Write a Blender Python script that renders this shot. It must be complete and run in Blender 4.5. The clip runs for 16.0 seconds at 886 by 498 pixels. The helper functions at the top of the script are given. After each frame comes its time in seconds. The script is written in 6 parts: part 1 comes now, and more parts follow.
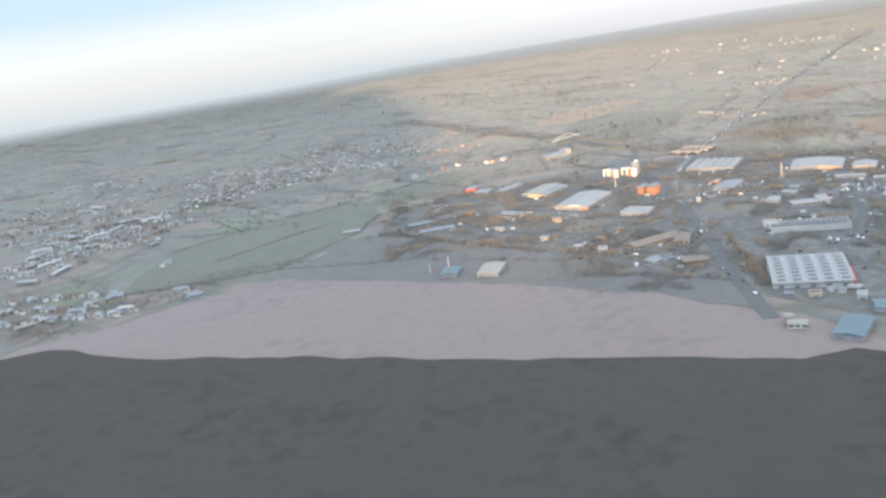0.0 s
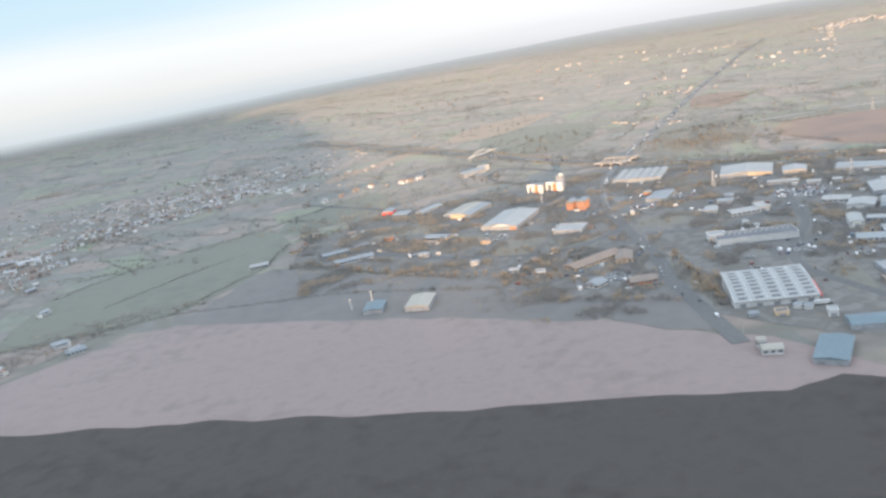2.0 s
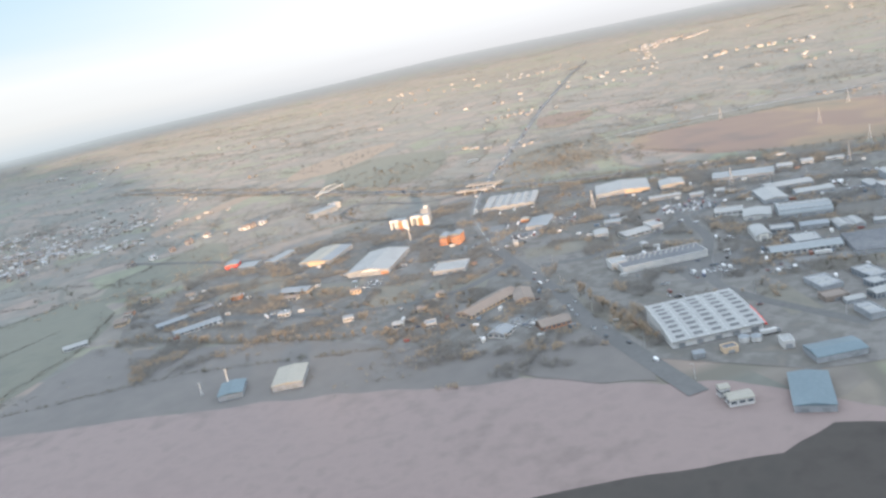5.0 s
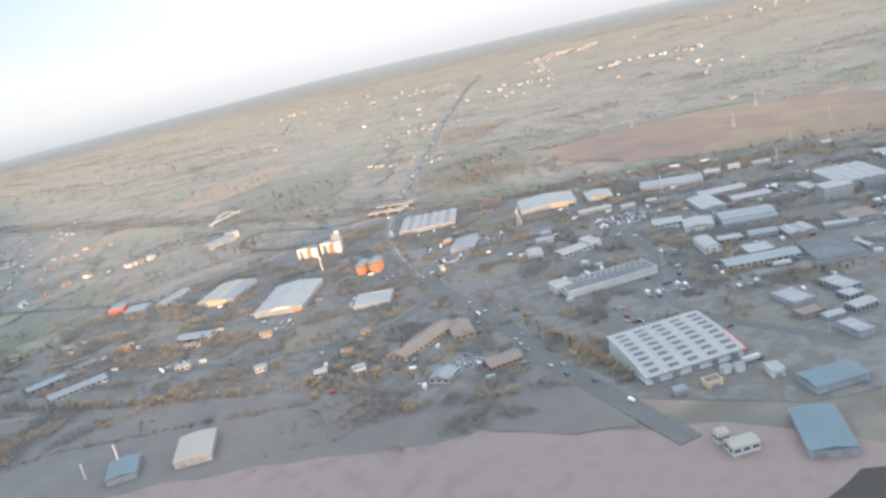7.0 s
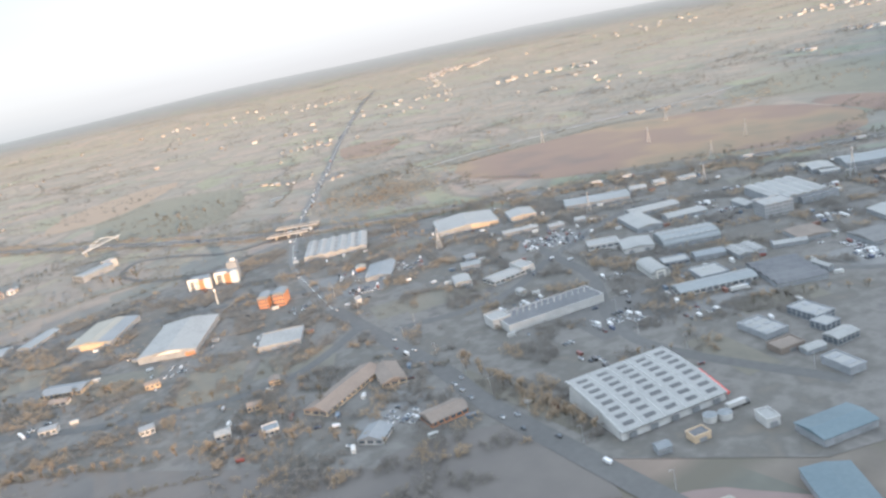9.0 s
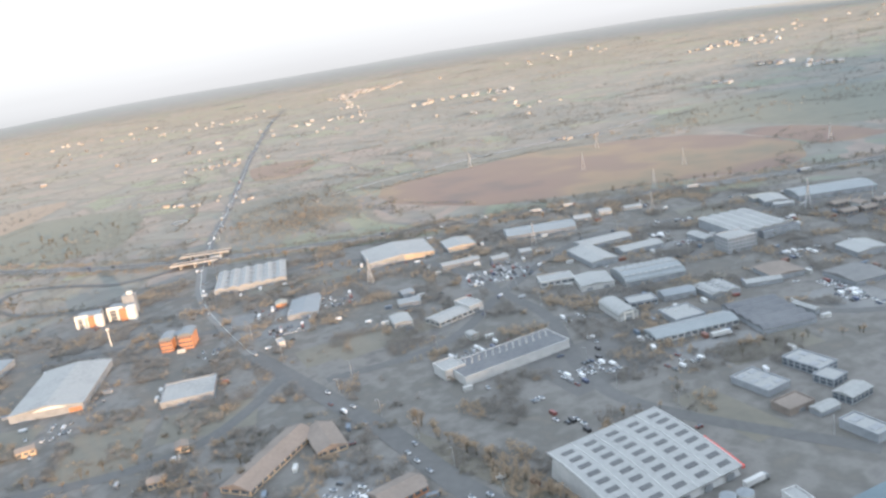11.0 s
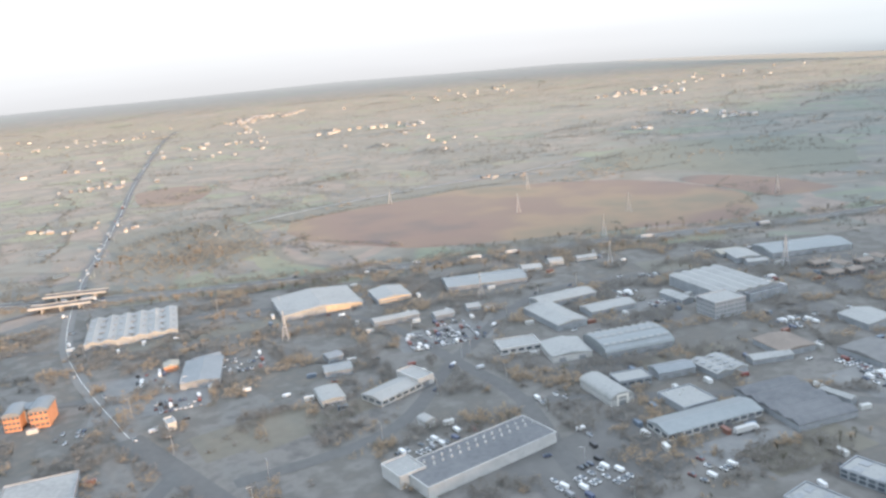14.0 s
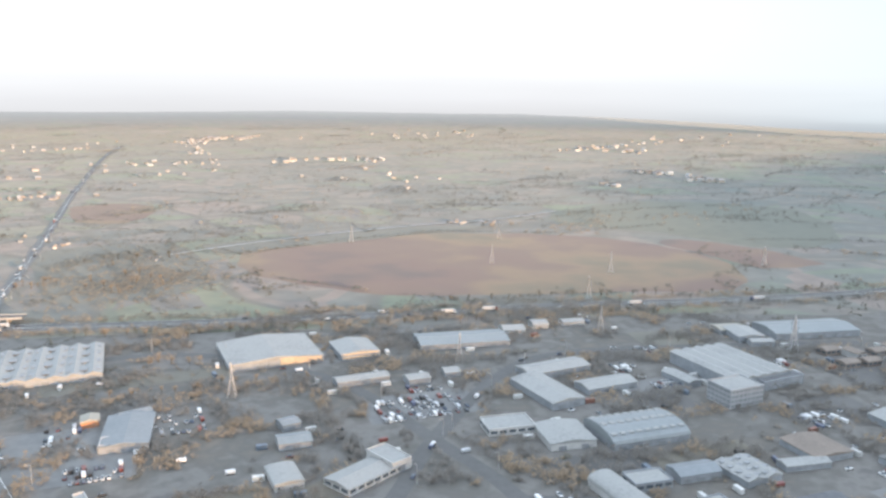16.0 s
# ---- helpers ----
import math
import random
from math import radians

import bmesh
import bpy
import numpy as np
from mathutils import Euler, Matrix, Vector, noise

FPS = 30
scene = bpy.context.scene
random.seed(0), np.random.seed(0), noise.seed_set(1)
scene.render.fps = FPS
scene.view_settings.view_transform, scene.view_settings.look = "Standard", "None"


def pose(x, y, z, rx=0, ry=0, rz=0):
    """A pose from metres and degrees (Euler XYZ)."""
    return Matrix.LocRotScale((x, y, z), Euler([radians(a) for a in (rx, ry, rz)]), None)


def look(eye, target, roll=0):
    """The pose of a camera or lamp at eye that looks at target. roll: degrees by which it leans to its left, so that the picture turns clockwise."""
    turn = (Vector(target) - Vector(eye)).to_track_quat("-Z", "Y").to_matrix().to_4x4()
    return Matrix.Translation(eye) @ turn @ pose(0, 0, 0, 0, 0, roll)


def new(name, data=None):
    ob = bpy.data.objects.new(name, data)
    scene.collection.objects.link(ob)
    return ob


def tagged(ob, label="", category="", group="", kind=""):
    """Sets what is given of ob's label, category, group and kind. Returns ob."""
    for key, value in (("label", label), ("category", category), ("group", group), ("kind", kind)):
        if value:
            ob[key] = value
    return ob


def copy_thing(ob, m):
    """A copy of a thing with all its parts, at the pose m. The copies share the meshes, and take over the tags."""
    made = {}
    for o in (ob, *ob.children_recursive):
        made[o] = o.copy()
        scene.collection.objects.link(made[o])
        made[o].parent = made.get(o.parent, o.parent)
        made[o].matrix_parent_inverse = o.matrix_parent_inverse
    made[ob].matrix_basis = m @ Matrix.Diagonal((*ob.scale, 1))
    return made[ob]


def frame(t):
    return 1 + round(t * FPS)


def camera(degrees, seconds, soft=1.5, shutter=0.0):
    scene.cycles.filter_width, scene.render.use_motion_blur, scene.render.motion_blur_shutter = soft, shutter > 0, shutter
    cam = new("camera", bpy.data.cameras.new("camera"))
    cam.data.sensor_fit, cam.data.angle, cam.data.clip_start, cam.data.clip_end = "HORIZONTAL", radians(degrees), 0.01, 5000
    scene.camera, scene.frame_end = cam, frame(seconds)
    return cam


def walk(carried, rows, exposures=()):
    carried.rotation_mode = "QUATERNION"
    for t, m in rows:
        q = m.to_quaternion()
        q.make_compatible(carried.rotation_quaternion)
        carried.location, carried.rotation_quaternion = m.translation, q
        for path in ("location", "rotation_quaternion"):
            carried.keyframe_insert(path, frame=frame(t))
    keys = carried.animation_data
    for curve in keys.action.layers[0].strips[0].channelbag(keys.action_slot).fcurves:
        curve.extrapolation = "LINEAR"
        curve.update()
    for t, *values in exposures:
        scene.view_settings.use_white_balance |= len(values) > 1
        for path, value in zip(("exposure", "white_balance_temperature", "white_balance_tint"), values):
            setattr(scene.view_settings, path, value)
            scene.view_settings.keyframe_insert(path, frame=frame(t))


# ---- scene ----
EXPOSURE = 0.76
cam = camera(57.95, 16.0, soft=2.7)
PATH = [
    (0, (0.00, 0.00, 221.38), (-0.00, 96.35, 194.61), -8.57),
    (0.5, (-2.05, 19.52, 218.68), (0.81, 115.81, 191.84), -8.87),
    (1, (-4.05, 39.02, 215.99), (1.64, 135.25, 189.40), -8.67),
    (1.5, (-5.93, 58.47, 213.33), (2.78, 154.56, 187.05), -8.32),
    (2, (-7.63, 77.85, 210.73), (3.87, 173.68, 184.57), -9.72),
    (2.5, (-9.10, 97.15, 208.19), (4.92, 192.68, 182.16), -10.96),
    (3, (-10.27, 116.37, 205.76), (7.04, 211.41, 179.94), -11.12),
    (3.5, (-11.16, 135.52, 203.42), (10.20, 229.76, 177.69), -10.94),
    (4, (-11.79, 154.64, 201.16), (13.45, 247.92, 175.45), -11.08),
    (6.5, (-5.29, 249.00, 191.86), (34.97, 336.77, 165.88), -12.41),
    (7, (-1.47, 267.25, 190.11), (42.07, 353.37, 163.90), -12.62),
    (7.5, (2.66, 285.37, 188.36), (49.29, 369.76, 161.82), -12.90),
    (8, (7.15, 303.33, 186.63), (56.48, 386.12, 159.94), -12.87),
    (8.5, (11.99, 321.08, 184.91), (64.09, 402.13, 158.15), -12.20),
    (9, (17.18, 338.63, 183.18), (72.37, 417.52, 156.16), -11.62),
    (9.5, (22.66, 356.04, 181.44), (80.48, 433.02, 154.42), -11.23),
    (10, (28.38, 373.31, 179.66), (88.65, 448.40, 152.66), -10.80),
    (12.5, (65.08, 454.46, 168.71), (135.74, 520.99, 144.59), -6.48),
    (13, (73.81, 469.74, 166.94), (146.02, 534.80, 143.42), -6.15),
    (13.5, (82.67, 484.87, 165.20), (156.56, 548.15, 142.04), -5.75),
    (14, (91.65, 499.82, 163.50), (166.74, 561.48, 139.86), -4.98),
    (14.5, (100.71, 514.58, 161.82), (177.19, 575.01, 139.48), -3.96),
    (15, (109.85, 529.18, 160.19), (187.74, 588.21, 139.00), -2.19),
    (15.5, (119.02, 543.68, 158.57), (198.31, 601.27, 138.65), -0.67),
    (16, (128.22, 558.14, 156.96), (208.57, 614.56, 137.99), 0.62),
]
walk(cam, [(t, look(eye, target, roll)) for t, eye, target, roll in PATH], exposures=[(0, EXPOSURE, 6330, 10), (16, EXPOSURE, 6330, 10)])

# ---- light ----
world = bpy.data.worlds.new("world")
scene.world = world
world.use_nodes = True
SUN_FROM = Vector((-0.25, -0.97, 0.0)).normalized()
SUN_UP = radians(5.0)
wn, wl = world.node_tree.nodes, world.node_tree.links
sky = wn.new("ShaderNodeTexSky")
sky.sky_type = "NISHITA"
sky.sun_disc = False
sky.sun_elevation = SUN_UP
sky.sun_rotation = math.atan2(SUN_FROM.x, SUN_FROM.y)
sky.air_density, sky.dust_density, sky.ozone_density = 1.0, 0.6, 1.5
# thin bright haze over the whole sky, with the clear sky behind it
veil = wn.new("ShaderNodeMix")
veil.data_type, veil.blend_type, veil.clamp_result = "RGBA", "ADD", False
veil.inputs["Factor"].default_value = 1.0
veil.inputs["B"].default_value = (8.9, 10.0, 11.4, 1)
wl.new(sky.outputs["Color"], veil.inputs["A"])
wl.new(veil.outputs["Result"], wn["Background"].inputs["Color"])
wn["Background"].inputs["Strength"].default_value = 0.10
sun = new("sun", bpy.data.lights.new("sun", "SUN"))
sun.data.energy, sun.data.angle, sun.data.color = 4.8, radians(0.6), (1.0, 0.62, 0.33)
sun.matrix_world = look((0, 0, 0), tuple(-(SUN_FROM * math.cos(SUN_UP)) - Vector((0, 0, math.sin(SUN_UP)))))

# ---- materials ----
MATS = {}


def material(name, colours, rough=0.8, grain=0.3, stain=0.05, by="object", metal=0.0, sheen=0.0, bump=0.2, varied=0.0, broad=0.5):
    """A surface whose colour drifts between the given ones at two scales. grain, stain: per metre. varied: how far each piece differs. broad: the share of the larger scale."""
    if name in MATS:
        return MATS[name]
    m = bpy.data.materials.new(name)
    m.use_nodes = True
    n, l = m.node_tree.nodes, m.node_tree.links
    b = n["Principled BSDF"]
    b.inputs["Roughness"].default_value, b.inputs["Metallic"].default_value = rough, metal
    if rough >= 0.8:
        b.inputs["Specular IOR Level"].default_value = 0.25
    # bluish sheen, where set, stands in for distance haze
    b.inputs["Sheen Weight"].default_value = sheen
    b.inputs["Sheen Roughness"].default_value = 0.45
    b.inputs["Sheen Tint"].default_value = (0.78, 0.92, 1.0, 1)
    geo = n.new("ShaderNodeNewGeometry")
    small, big = n.new("ShaderNodeTexNoise"), n.new("ShaderNodeTexNoise")
    small.inputs["Scale"].default_value, big.inputs["Scale"].default_value = grain, stain
    small.inputs["Detail"].default_value = 6
    for t in (small, big):
        l.new(geo.outputs["Position"], t.inputs["Vector"])
    mix = n.new("ShaderNodeMath")
    mix.operation = "MULTIPLY_ADD"
    mix.inputs[1].default_value = 1 - broad
    l.new(small.outputs["Fac"], mix.inputs[0])
    half = n.new("ShaderNodeMath")
    half.operation = "MULTIPLY"
    half.inputs[1].default_value = broad
    l.new(big.outputs["Fac"], half.inputs[0])
    l.new(half.outputs[0], mix.inputs[2])
    ramp = n.new("ShaderNodeValToRGB")
    e = ramp.color_ramp.elements
    while len(e) < len(colours):
        e.new(0.5)
    for i, c in enumerate(colours):
        e[i].position = 0.34 + 0.32 * i / max(len(colours) - 1, 1)
        e[i].color = (*c, 1)
    l.new(mix.outputs[0], ramp.inputs["Fac"])
    out = ramp.outputs["Color"]
    if varied:
        hsv = n.new("ShaderNodeHueSaturation")
        if by == "object":
            rnd = n.new("ShaderNodeObjectInfo").outputs["Random"]
        else:
            rnd = geo.outputs["Random Per Island"]
        span = n.new("ShaderNodeMapRange")
        span.inputs["To Min"].default_value, span.inputs["To Max"].default_value = 1 - varied, 1 + varied
        l.new(rnd, span.inputs["Value"])
        l.new(span.outputs["Result"], hsv.inputs["Value"])
        l.new(out, hsv.inputs["Color"])
        out = hsv.outputs["Color"]
    l.new(out, b.inputs["Base Color"])
    if bump:
        bp = n.new("ShaderNodeBump")
        bp.inputs["Strength"].default_value = bump
        bp.inputs["Distance"].default_value = 0.3
        l.new(small.outputs["Fac"], bp.inputs["Height"])
        l.new(bp.outputs["Normal"], b.inputs["Normal"])
    MATS[name] = m
    return m


def pick_material(name, colours, by="object", rough=0.6, metal=0.0):
    """Each piece takes one of the colours by chance."""
    m = material(name, [(0.5, 0.5, 0.5)], rough, metal=metal, bump=0)
    n, l = m.node_tree.nodes, m.node_tree.links
    ramp = n.new("ShaderNodeValToRGB")
    ramp.color_ramp.interpolation = "CONSTANT"
    e = ramp.color_ramp.elements
    while len(e) < len(colours):
        e.new(0.5)
    for i, c in enumerate(colours):
        e[i].position, e[i].color = i / len(colours), (*c, 1)
    rnd = n.new("ShaderNodeObjectInfo").outputs["Random"] if by == "object" else n.new("ShaderNodeNewGeometry").outputs["Random Per Island"]
    l.new(rnd, ramp.inputs["Fac"])
    noise_node = next(x for x in n if x.bl_idname == "ShaderNodeTexNoise")
    dirt = n.new("ShaderNodeMix")
    dirt.data_type, dirt.blend_type = "RGBA", "MULTIPLY"
    dirt.inputs["Factor"].default_value = 0.5
    l.new(ramp.outputs["Color"], dirt.inputs["A"])
    l.new(noise_node.outputs["Fac"], dirt.inputs["B"])
    l.new(dirt.outputs["Result"], n["Principled BSDF"].inputs["Base Color"])
    return m


def ground_material():
    """Farmland: fields of grass, stubble and red soil, each with its own colour, grain and hedged edge."""
    m = bpy.data.materials.new("farmland")
    m.use_nodes = True
    n, l = m.node_tree.nodes, m.node_tree.links
    b = n["Principled BSDF"]
    b.inputs["Roughness"].default_value = 0.9
    # cool sheen at low angles imitates haze over the farmland
    b.inputs["Sheen Weight"].default_value = 0.15
    b.inputs["Sheen Tint"].default_value = (0.86, 0.94, 1.0, 1)
    b.inputs["Sheen Roughness"].default_value = 0.5
    geo = n.new("ShaderNodeNewGeometry")
    warp = n.new("ShaderNodeTexNoise")
    warp.inputs["Scale"].default_value = 0.006
    l.new(geo.outputs["Position"], warp.inputs["Vector"])
    add = n.new("ShaderNodeVectorMath")
    add.operation = "MULTIPLY_ADD"
    add.inputs[1].default_value = (90, 90, 0)
    l.new(warp.outputs["Color"], add.inputs[0])
    l.new(geo.outputs["Position"], add.inputs[2])
    flat = n.new("ShaderNodeVectorMath")
    flat.operation = "MULTIPLY"
    flat.inputs[1].default_value = (1, 1, 0)
    l.new(add.outputs[0], flat.inputs[0])
    cell = n.new("ShaderNodeTexVoronoi")
    cell.inputs["Scale"].default_value = 0.0075
    l.new(flat.outputs[0], cell.inputs["Vector"])
    edge = n.new("ShaderNodeTexVoronoi")
    edge.feature = "DISTANCE_TO_EDGE"
    edge.inputs["Scale"].default_value = 0.0075
    l.new(flat.outputs[0], edge.inputs["Vector"])
    sep = n.new("ShaderNodeSeparateColor")
    l.new(cell.outputs["Color"], sep.inputs["Color"])
    ramp = n.new("ShaderNodeValToRGB")
    e = ramp.color_ramp.elements
    tones = [(0.098, 0.108, 0.072), (0.138, 0.14, 0.084), (0.15, 0.12, 0.098), (0.10, 0.10, 0.082), (0.178, 0.132, 0.104), (0.116, 0.112, 0.092), (0.122, 0.135, 0.08)]
    while len(e) < len(tones):
        e.new(0.5)
    for i, c in enumerate(tones):
        e[i].position, e[i].color = i / (len(tones) - 1), (*c, 1)
    plots = n.new("ShaderNodeTexVoronoi")
    plots.inputs["Scale"].default_value = 0.021
    l.new(flat.outputs[0], plots.inputs["Vector"])
    sep2 = n.new("ShaderNodeSeparateColor")
    l.new(plots.outputs["Color"], sep2.inputs["Color"])
    pick = n.new("ShaderNodeMath")
    pick.operation = "MULTIPLY_ADD"
    pick.inputs[1].default_value = 0.35
    l.new(sep2.outputs["Green"], pick.inputs[0])
    most = n.new("ShaderNodeMath")
    most.operation = "MULTIPLY"
    most.inputs[1].default_value = 0.7
    l.new(sep.outputs["Red"], most.inputs[0])
    l.new(most.outputs[0], pick.inputs[2])
    l.new(pick.outputs[0], ramp.inputs["Fac"])
    fine = n.new("ShaderNodeTexNoise")
    fine.inputs["Scale"].default_value, fine.inputs["Detail"].default_value = 0.05, 8
    l.new(geo.outputs["Position"], fine.inputs["Vector"])
    grain = n.new("ShaderNodeMapRange")
    grain.inputs["From Min"].default_value, grain.inputs["From Max"].default_value = 0.3, 0.7
    grain.inputs["To Min"].default_value, grain.inputs["To Max"].default_value = 0.8, 1.18
    l.new(fine.outputs["Fac"], grain.inputs["Value"])
    mul = n.new("ShaderNodeVectorMath")
    mul.operation = "SCALE"
    l.new(ramp.outputs["Color"], mul.inputs[0])
    l.new(grain.outputs["Result"], mul.inputs["Scale"])
    # darker, greener pasture country to the east, its colour also cooled to suggest haze
    east, sxyz, cooled, tint = (n.new("ShaderNode" + k) for k in ("MapRange", "SeparateXYZ", "Mix", "Mix"))
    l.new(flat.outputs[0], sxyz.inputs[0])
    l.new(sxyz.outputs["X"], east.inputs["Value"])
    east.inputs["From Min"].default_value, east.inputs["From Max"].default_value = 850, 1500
    cooled.data_type, tint.data_type, tint.blend_type = "RGBA", "RGBA", "MULTIPLY"
    cooled.inputs["A"].default_value, cooled.inputs["B"].default_value = (1, 1, 1, 1), (0.80, 0.88, 0.88, 1)
    l.new(east.outputs["Result"], cooled.inputs["Factor"])
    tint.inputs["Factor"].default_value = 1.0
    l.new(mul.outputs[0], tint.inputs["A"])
    l.new(cooled.outputs["Result"], tint.inputs["B"])
    hedge = n.new("ShaderNodeMapRange")
    hedge.inputs["From Min"].default_value, hedge.inputs["From Max"].default_value = 0.015, 0.05
    l.new(edge.outputs["Distance"], hedge.inputs["Value"])
    mix = n.new("ShaderNodeMix")
    mix.data_type = "RGBA"
    l.new(hedge.outputs["Result"], mix.inputs["Factor"])
    mix.inputs["A"].default_value = (0.10, 0.088, 0.066, 1)
    l.new(tint.outputs["Result"], mix.inputs["B"])
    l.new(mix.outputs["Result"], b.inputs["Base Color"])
    return m


M_GROUND = ground_material()
M_ASPHALT = material("asphalt", [(0.10, 0.099, 0.097), (0.13, 0.128, 0.124)], 0.85, 0.25, 0.02)
M_YARD = material("worn_yard_tarmac", [(0.108, 0.104, 0.099), (0.168, 0.16, 0.149), (0.12, 0.115, 0.105), (0.152, 0.137, 0.119)], 0.9, 0.10, 0.015)
M_ROADTOP = material("motorway_surface", [(0.118, 0.116, 0.111), (0.145, 0.142, 0.136)], 0.95, 0.2, 0.01)
M_LINE = material("road_paint", [(0.6, 0.6, 0.58), (0.75, 0.75, 0.73)], 0.6, 1.0, 0.1, bump=0)
M_REDSOIL = material("red_ploughed_soil", [(0.118, 0.086, 0.074), (0.158, 0.10, 0.08), (0.165, 0.108, 0.082), (0.20, 0.138, 0.088), (0.15, 0.118, 0.08)], 0.95, 0.03, 0.0065, sheen=0.12, broad=0.78)
M_COWLSOIL = material("cowling_red_ground", [(0.165, 0.128, 0.115), (0.215, 0.165, 0.15), (0.19, 0.145, 0.133)], 0.95, 0.08, 0.006, sheen=0.12)
# reddish stubble, its colour also paled for low sun on two strips
M_SUNLITSOIL = material("sunlit_red_stubble", [(0.205, 0.148, 0.11), (0.245, 0.18, 0.13)], 0.95, 0.08, 0.01, sheen=0.12)
M_DASHSOIL = material("dashboard_dark_ground", [(0.042, 0.037, 0.033), (0.06, 0.053, 0.047), (0.05, 0.046, 0.041)], 0.9, 0.07, 0.01)
M_DARKSOIL = material("dark_tilled_soil", [(0.115, 0.104, 0.096), (0.145, 0.13, 0.118)], 0.95, 0.07, 0.01, sheen=0.12)
M_GRASS = material("winter_grass", [(0.108, 0.106, 0.082), (0.132, 0.128, 0.097), (0.122, 0.115, 0.088)], 0.9, 0.06, 0.008, sheen=0.12)
M_SCRUB = material("dry_scrub", [(0.125, 0.116, 0.095), (0.165, 0.148, 0.118)], 0.95, 0.15, 0.02, sheen=0.12)
M_WHITESHEET = material("pale_roof_sheeting", [(0.226, 0.23, 0.224), (0.272, 0.275, 0.266), (0.204, 0.208, 0.204)], 0.55, 0.5, 0.04)
M_GREYSHEET = material("grey_roof_sheeting", [(0.15, 0.168, 0.18), (0.20, 0.217, 0.23)], 0.5, 0.5, 0.05)
M_BLUESHEET = material("blue_grey_roof_sheeting", [(0.178, 0.196, 0.202), (0.218, 0.236, 0.242)], 0.5, 0.5, 0.05)
M_TEALSHEET = material("dull_teal_roof_sheeting", [(0.085, 0.125, 0.145), (0.115, 0.16, 0.18)], 0.5, 0.5, 0.05)
M_CREAMSHEET = material("cream_roof_sheeting", [(0.25, 0.237, 0.20), (0.30, 0.283, 0.24)], 0.6, 0.5, 0.05)
M_BROWNROOF = material("brown_tile_roof", [(0.18, 0.152, 0.132), (0.235, 0.2, 0.172)], 0.85, 0.6, 0.08)
M_DARKROOF = material("dark_felt_roof", [(0.11, 0.114, 0.122), (0.165, 0.168, 0.172)], 0.85, 0.4, 0.05)
M_WHITEWALL = material("white_cladding", [(0.36, 0.36, 0.35), (0.46, 0.455, 0.44)], 0.6, 0.4, 0.1)
M_HOTELWALL = material("cream_render", [(0.6, 0.575, 0.52), (0.68, 0.655, 0.6)], 0.7, 0.4, 0.1)
M_PALEWALL = material("pale_grey_panels", [(0.28, 0.285, 0.29), (0.35, 0.355, 0.36)], 0.6, 0.4, 0.1)
M_GREYWALL = material("grey_cladding", [(0.20, 0.215, 0.23), (0.28, 0.295, 0.31)], 0.6, 0.4, 0.1)
M_BUFFWALL = material("buff_brick", [(0.42, 0.32, 0.22), (0.54, 0.42, 0.30)], 0.85, 0.6, 0.1)
M_BRICK = material("orange_brick", [(0.40, 0.19, 0.105), (0.48, 0.235, 0.135)], 0.85, 0.6, 0.1)
M_REDWALL = material("red_cladding", [(0.55, 0.06, 0.05), (0.65, 0.09, 0.07)], 0.5, 0.4, 0.1)
M_GLASS = material("dark_window_glass", [(0.075, 0.09, 0.105), (0.105, 0.12, 0.135)], 0.12, 0.3, 0.1, bump=0)
M_ROOFSLOT = material("dark_roof_slots", [(0.06, 0.062, 0.065), (0.09, 0.092, 0.095)], 0.4, 0.6, 0.1, bump=0)
M_SKYLIGHT = material("weathered_skylight", [(0.16, 0.17, 0.18), (0.24, 0.25, 0.26)], 0.35, 0.6, 0.1, bump=0)
M_STEEL = material("galvanised_steel", [(0.38, 0.39, 0.40), (0.5, 0.5, 0.5)], 0.5, 0.5, 0.1, metal=0.6)
M_CONCRETE = material("pale_concrete", [(0.30, 0.295, 0.28), (0.40, 0.385, 0.365)], 0.85, 0.5, 0.1)
M_CONCRETE2 = material("worn_concrete_apron", [(0.15, 0.15, 0.15), (0.21, 0.208, 0.2)], 0.9, 0.2, 0.03)
M_YARD2 = material("dark_patched_tarmac", [(0.108, 0.106, 0.103), (0.14, 0.136, 0.13)], 0.9, 0.15, 0.03)
M_TRUNK = material("worn_grey_carriageway", [(0.15, 0.148, 0.143), (0.185, 0.182, 0.174)], 0.95, 0.2, 0.01)
M_TYRE = material("black_rubber", [(0.02, 0.02, 0.02), (0.03, 0.03, 0.03)], 0.8, bump=0)
M_BARK = material("grey_bark", [(0.09, 0.075, 0.055), (0.14, 0.115, 0.085)], 0.95, 2.0, 0.3)
M_LEAF = material("winter_twigs_and_leaves", [(0.105, 0.096, 0.077), (0.138, 0.123, 0.097), (0.118, 0.11, 0.085)], 0.95, 0.8, 0.06, by="island", sheen=0.2, varied=0.2)
M_TWIG = material("grey_bare_twigs", [(0.13, 0.118, 0.104), (0.17, 0.152, 0.132), (0.148, 0.134, 0.115)], 0.95, 0.8, 0.06, by="island", sheen=0.2, varied=0.2)
M_LEAFWARM = material("russet_twigs_and_leaves", [(0.225, 0.168, 0.115), (0.28, 0.21, 0.142)], 0.95, 0.8, 0.06, by="island", sheen=0.2, varied=0.2)
M_CAR = pick_material("car_paint", [(0.8, 0.8, 0.8), (0.05, 0.05, 0.055), (0.55, 0.57, 0.59), (0.84, 0.84, 0.83), (0.09, 0.11, 0.18), (0.22, 0.07, 0.06), (0.82, 0.82, 0.8), (0.3, 0.31, 0.32), (0.82, 0.82, 0.81)], rough=0.3)
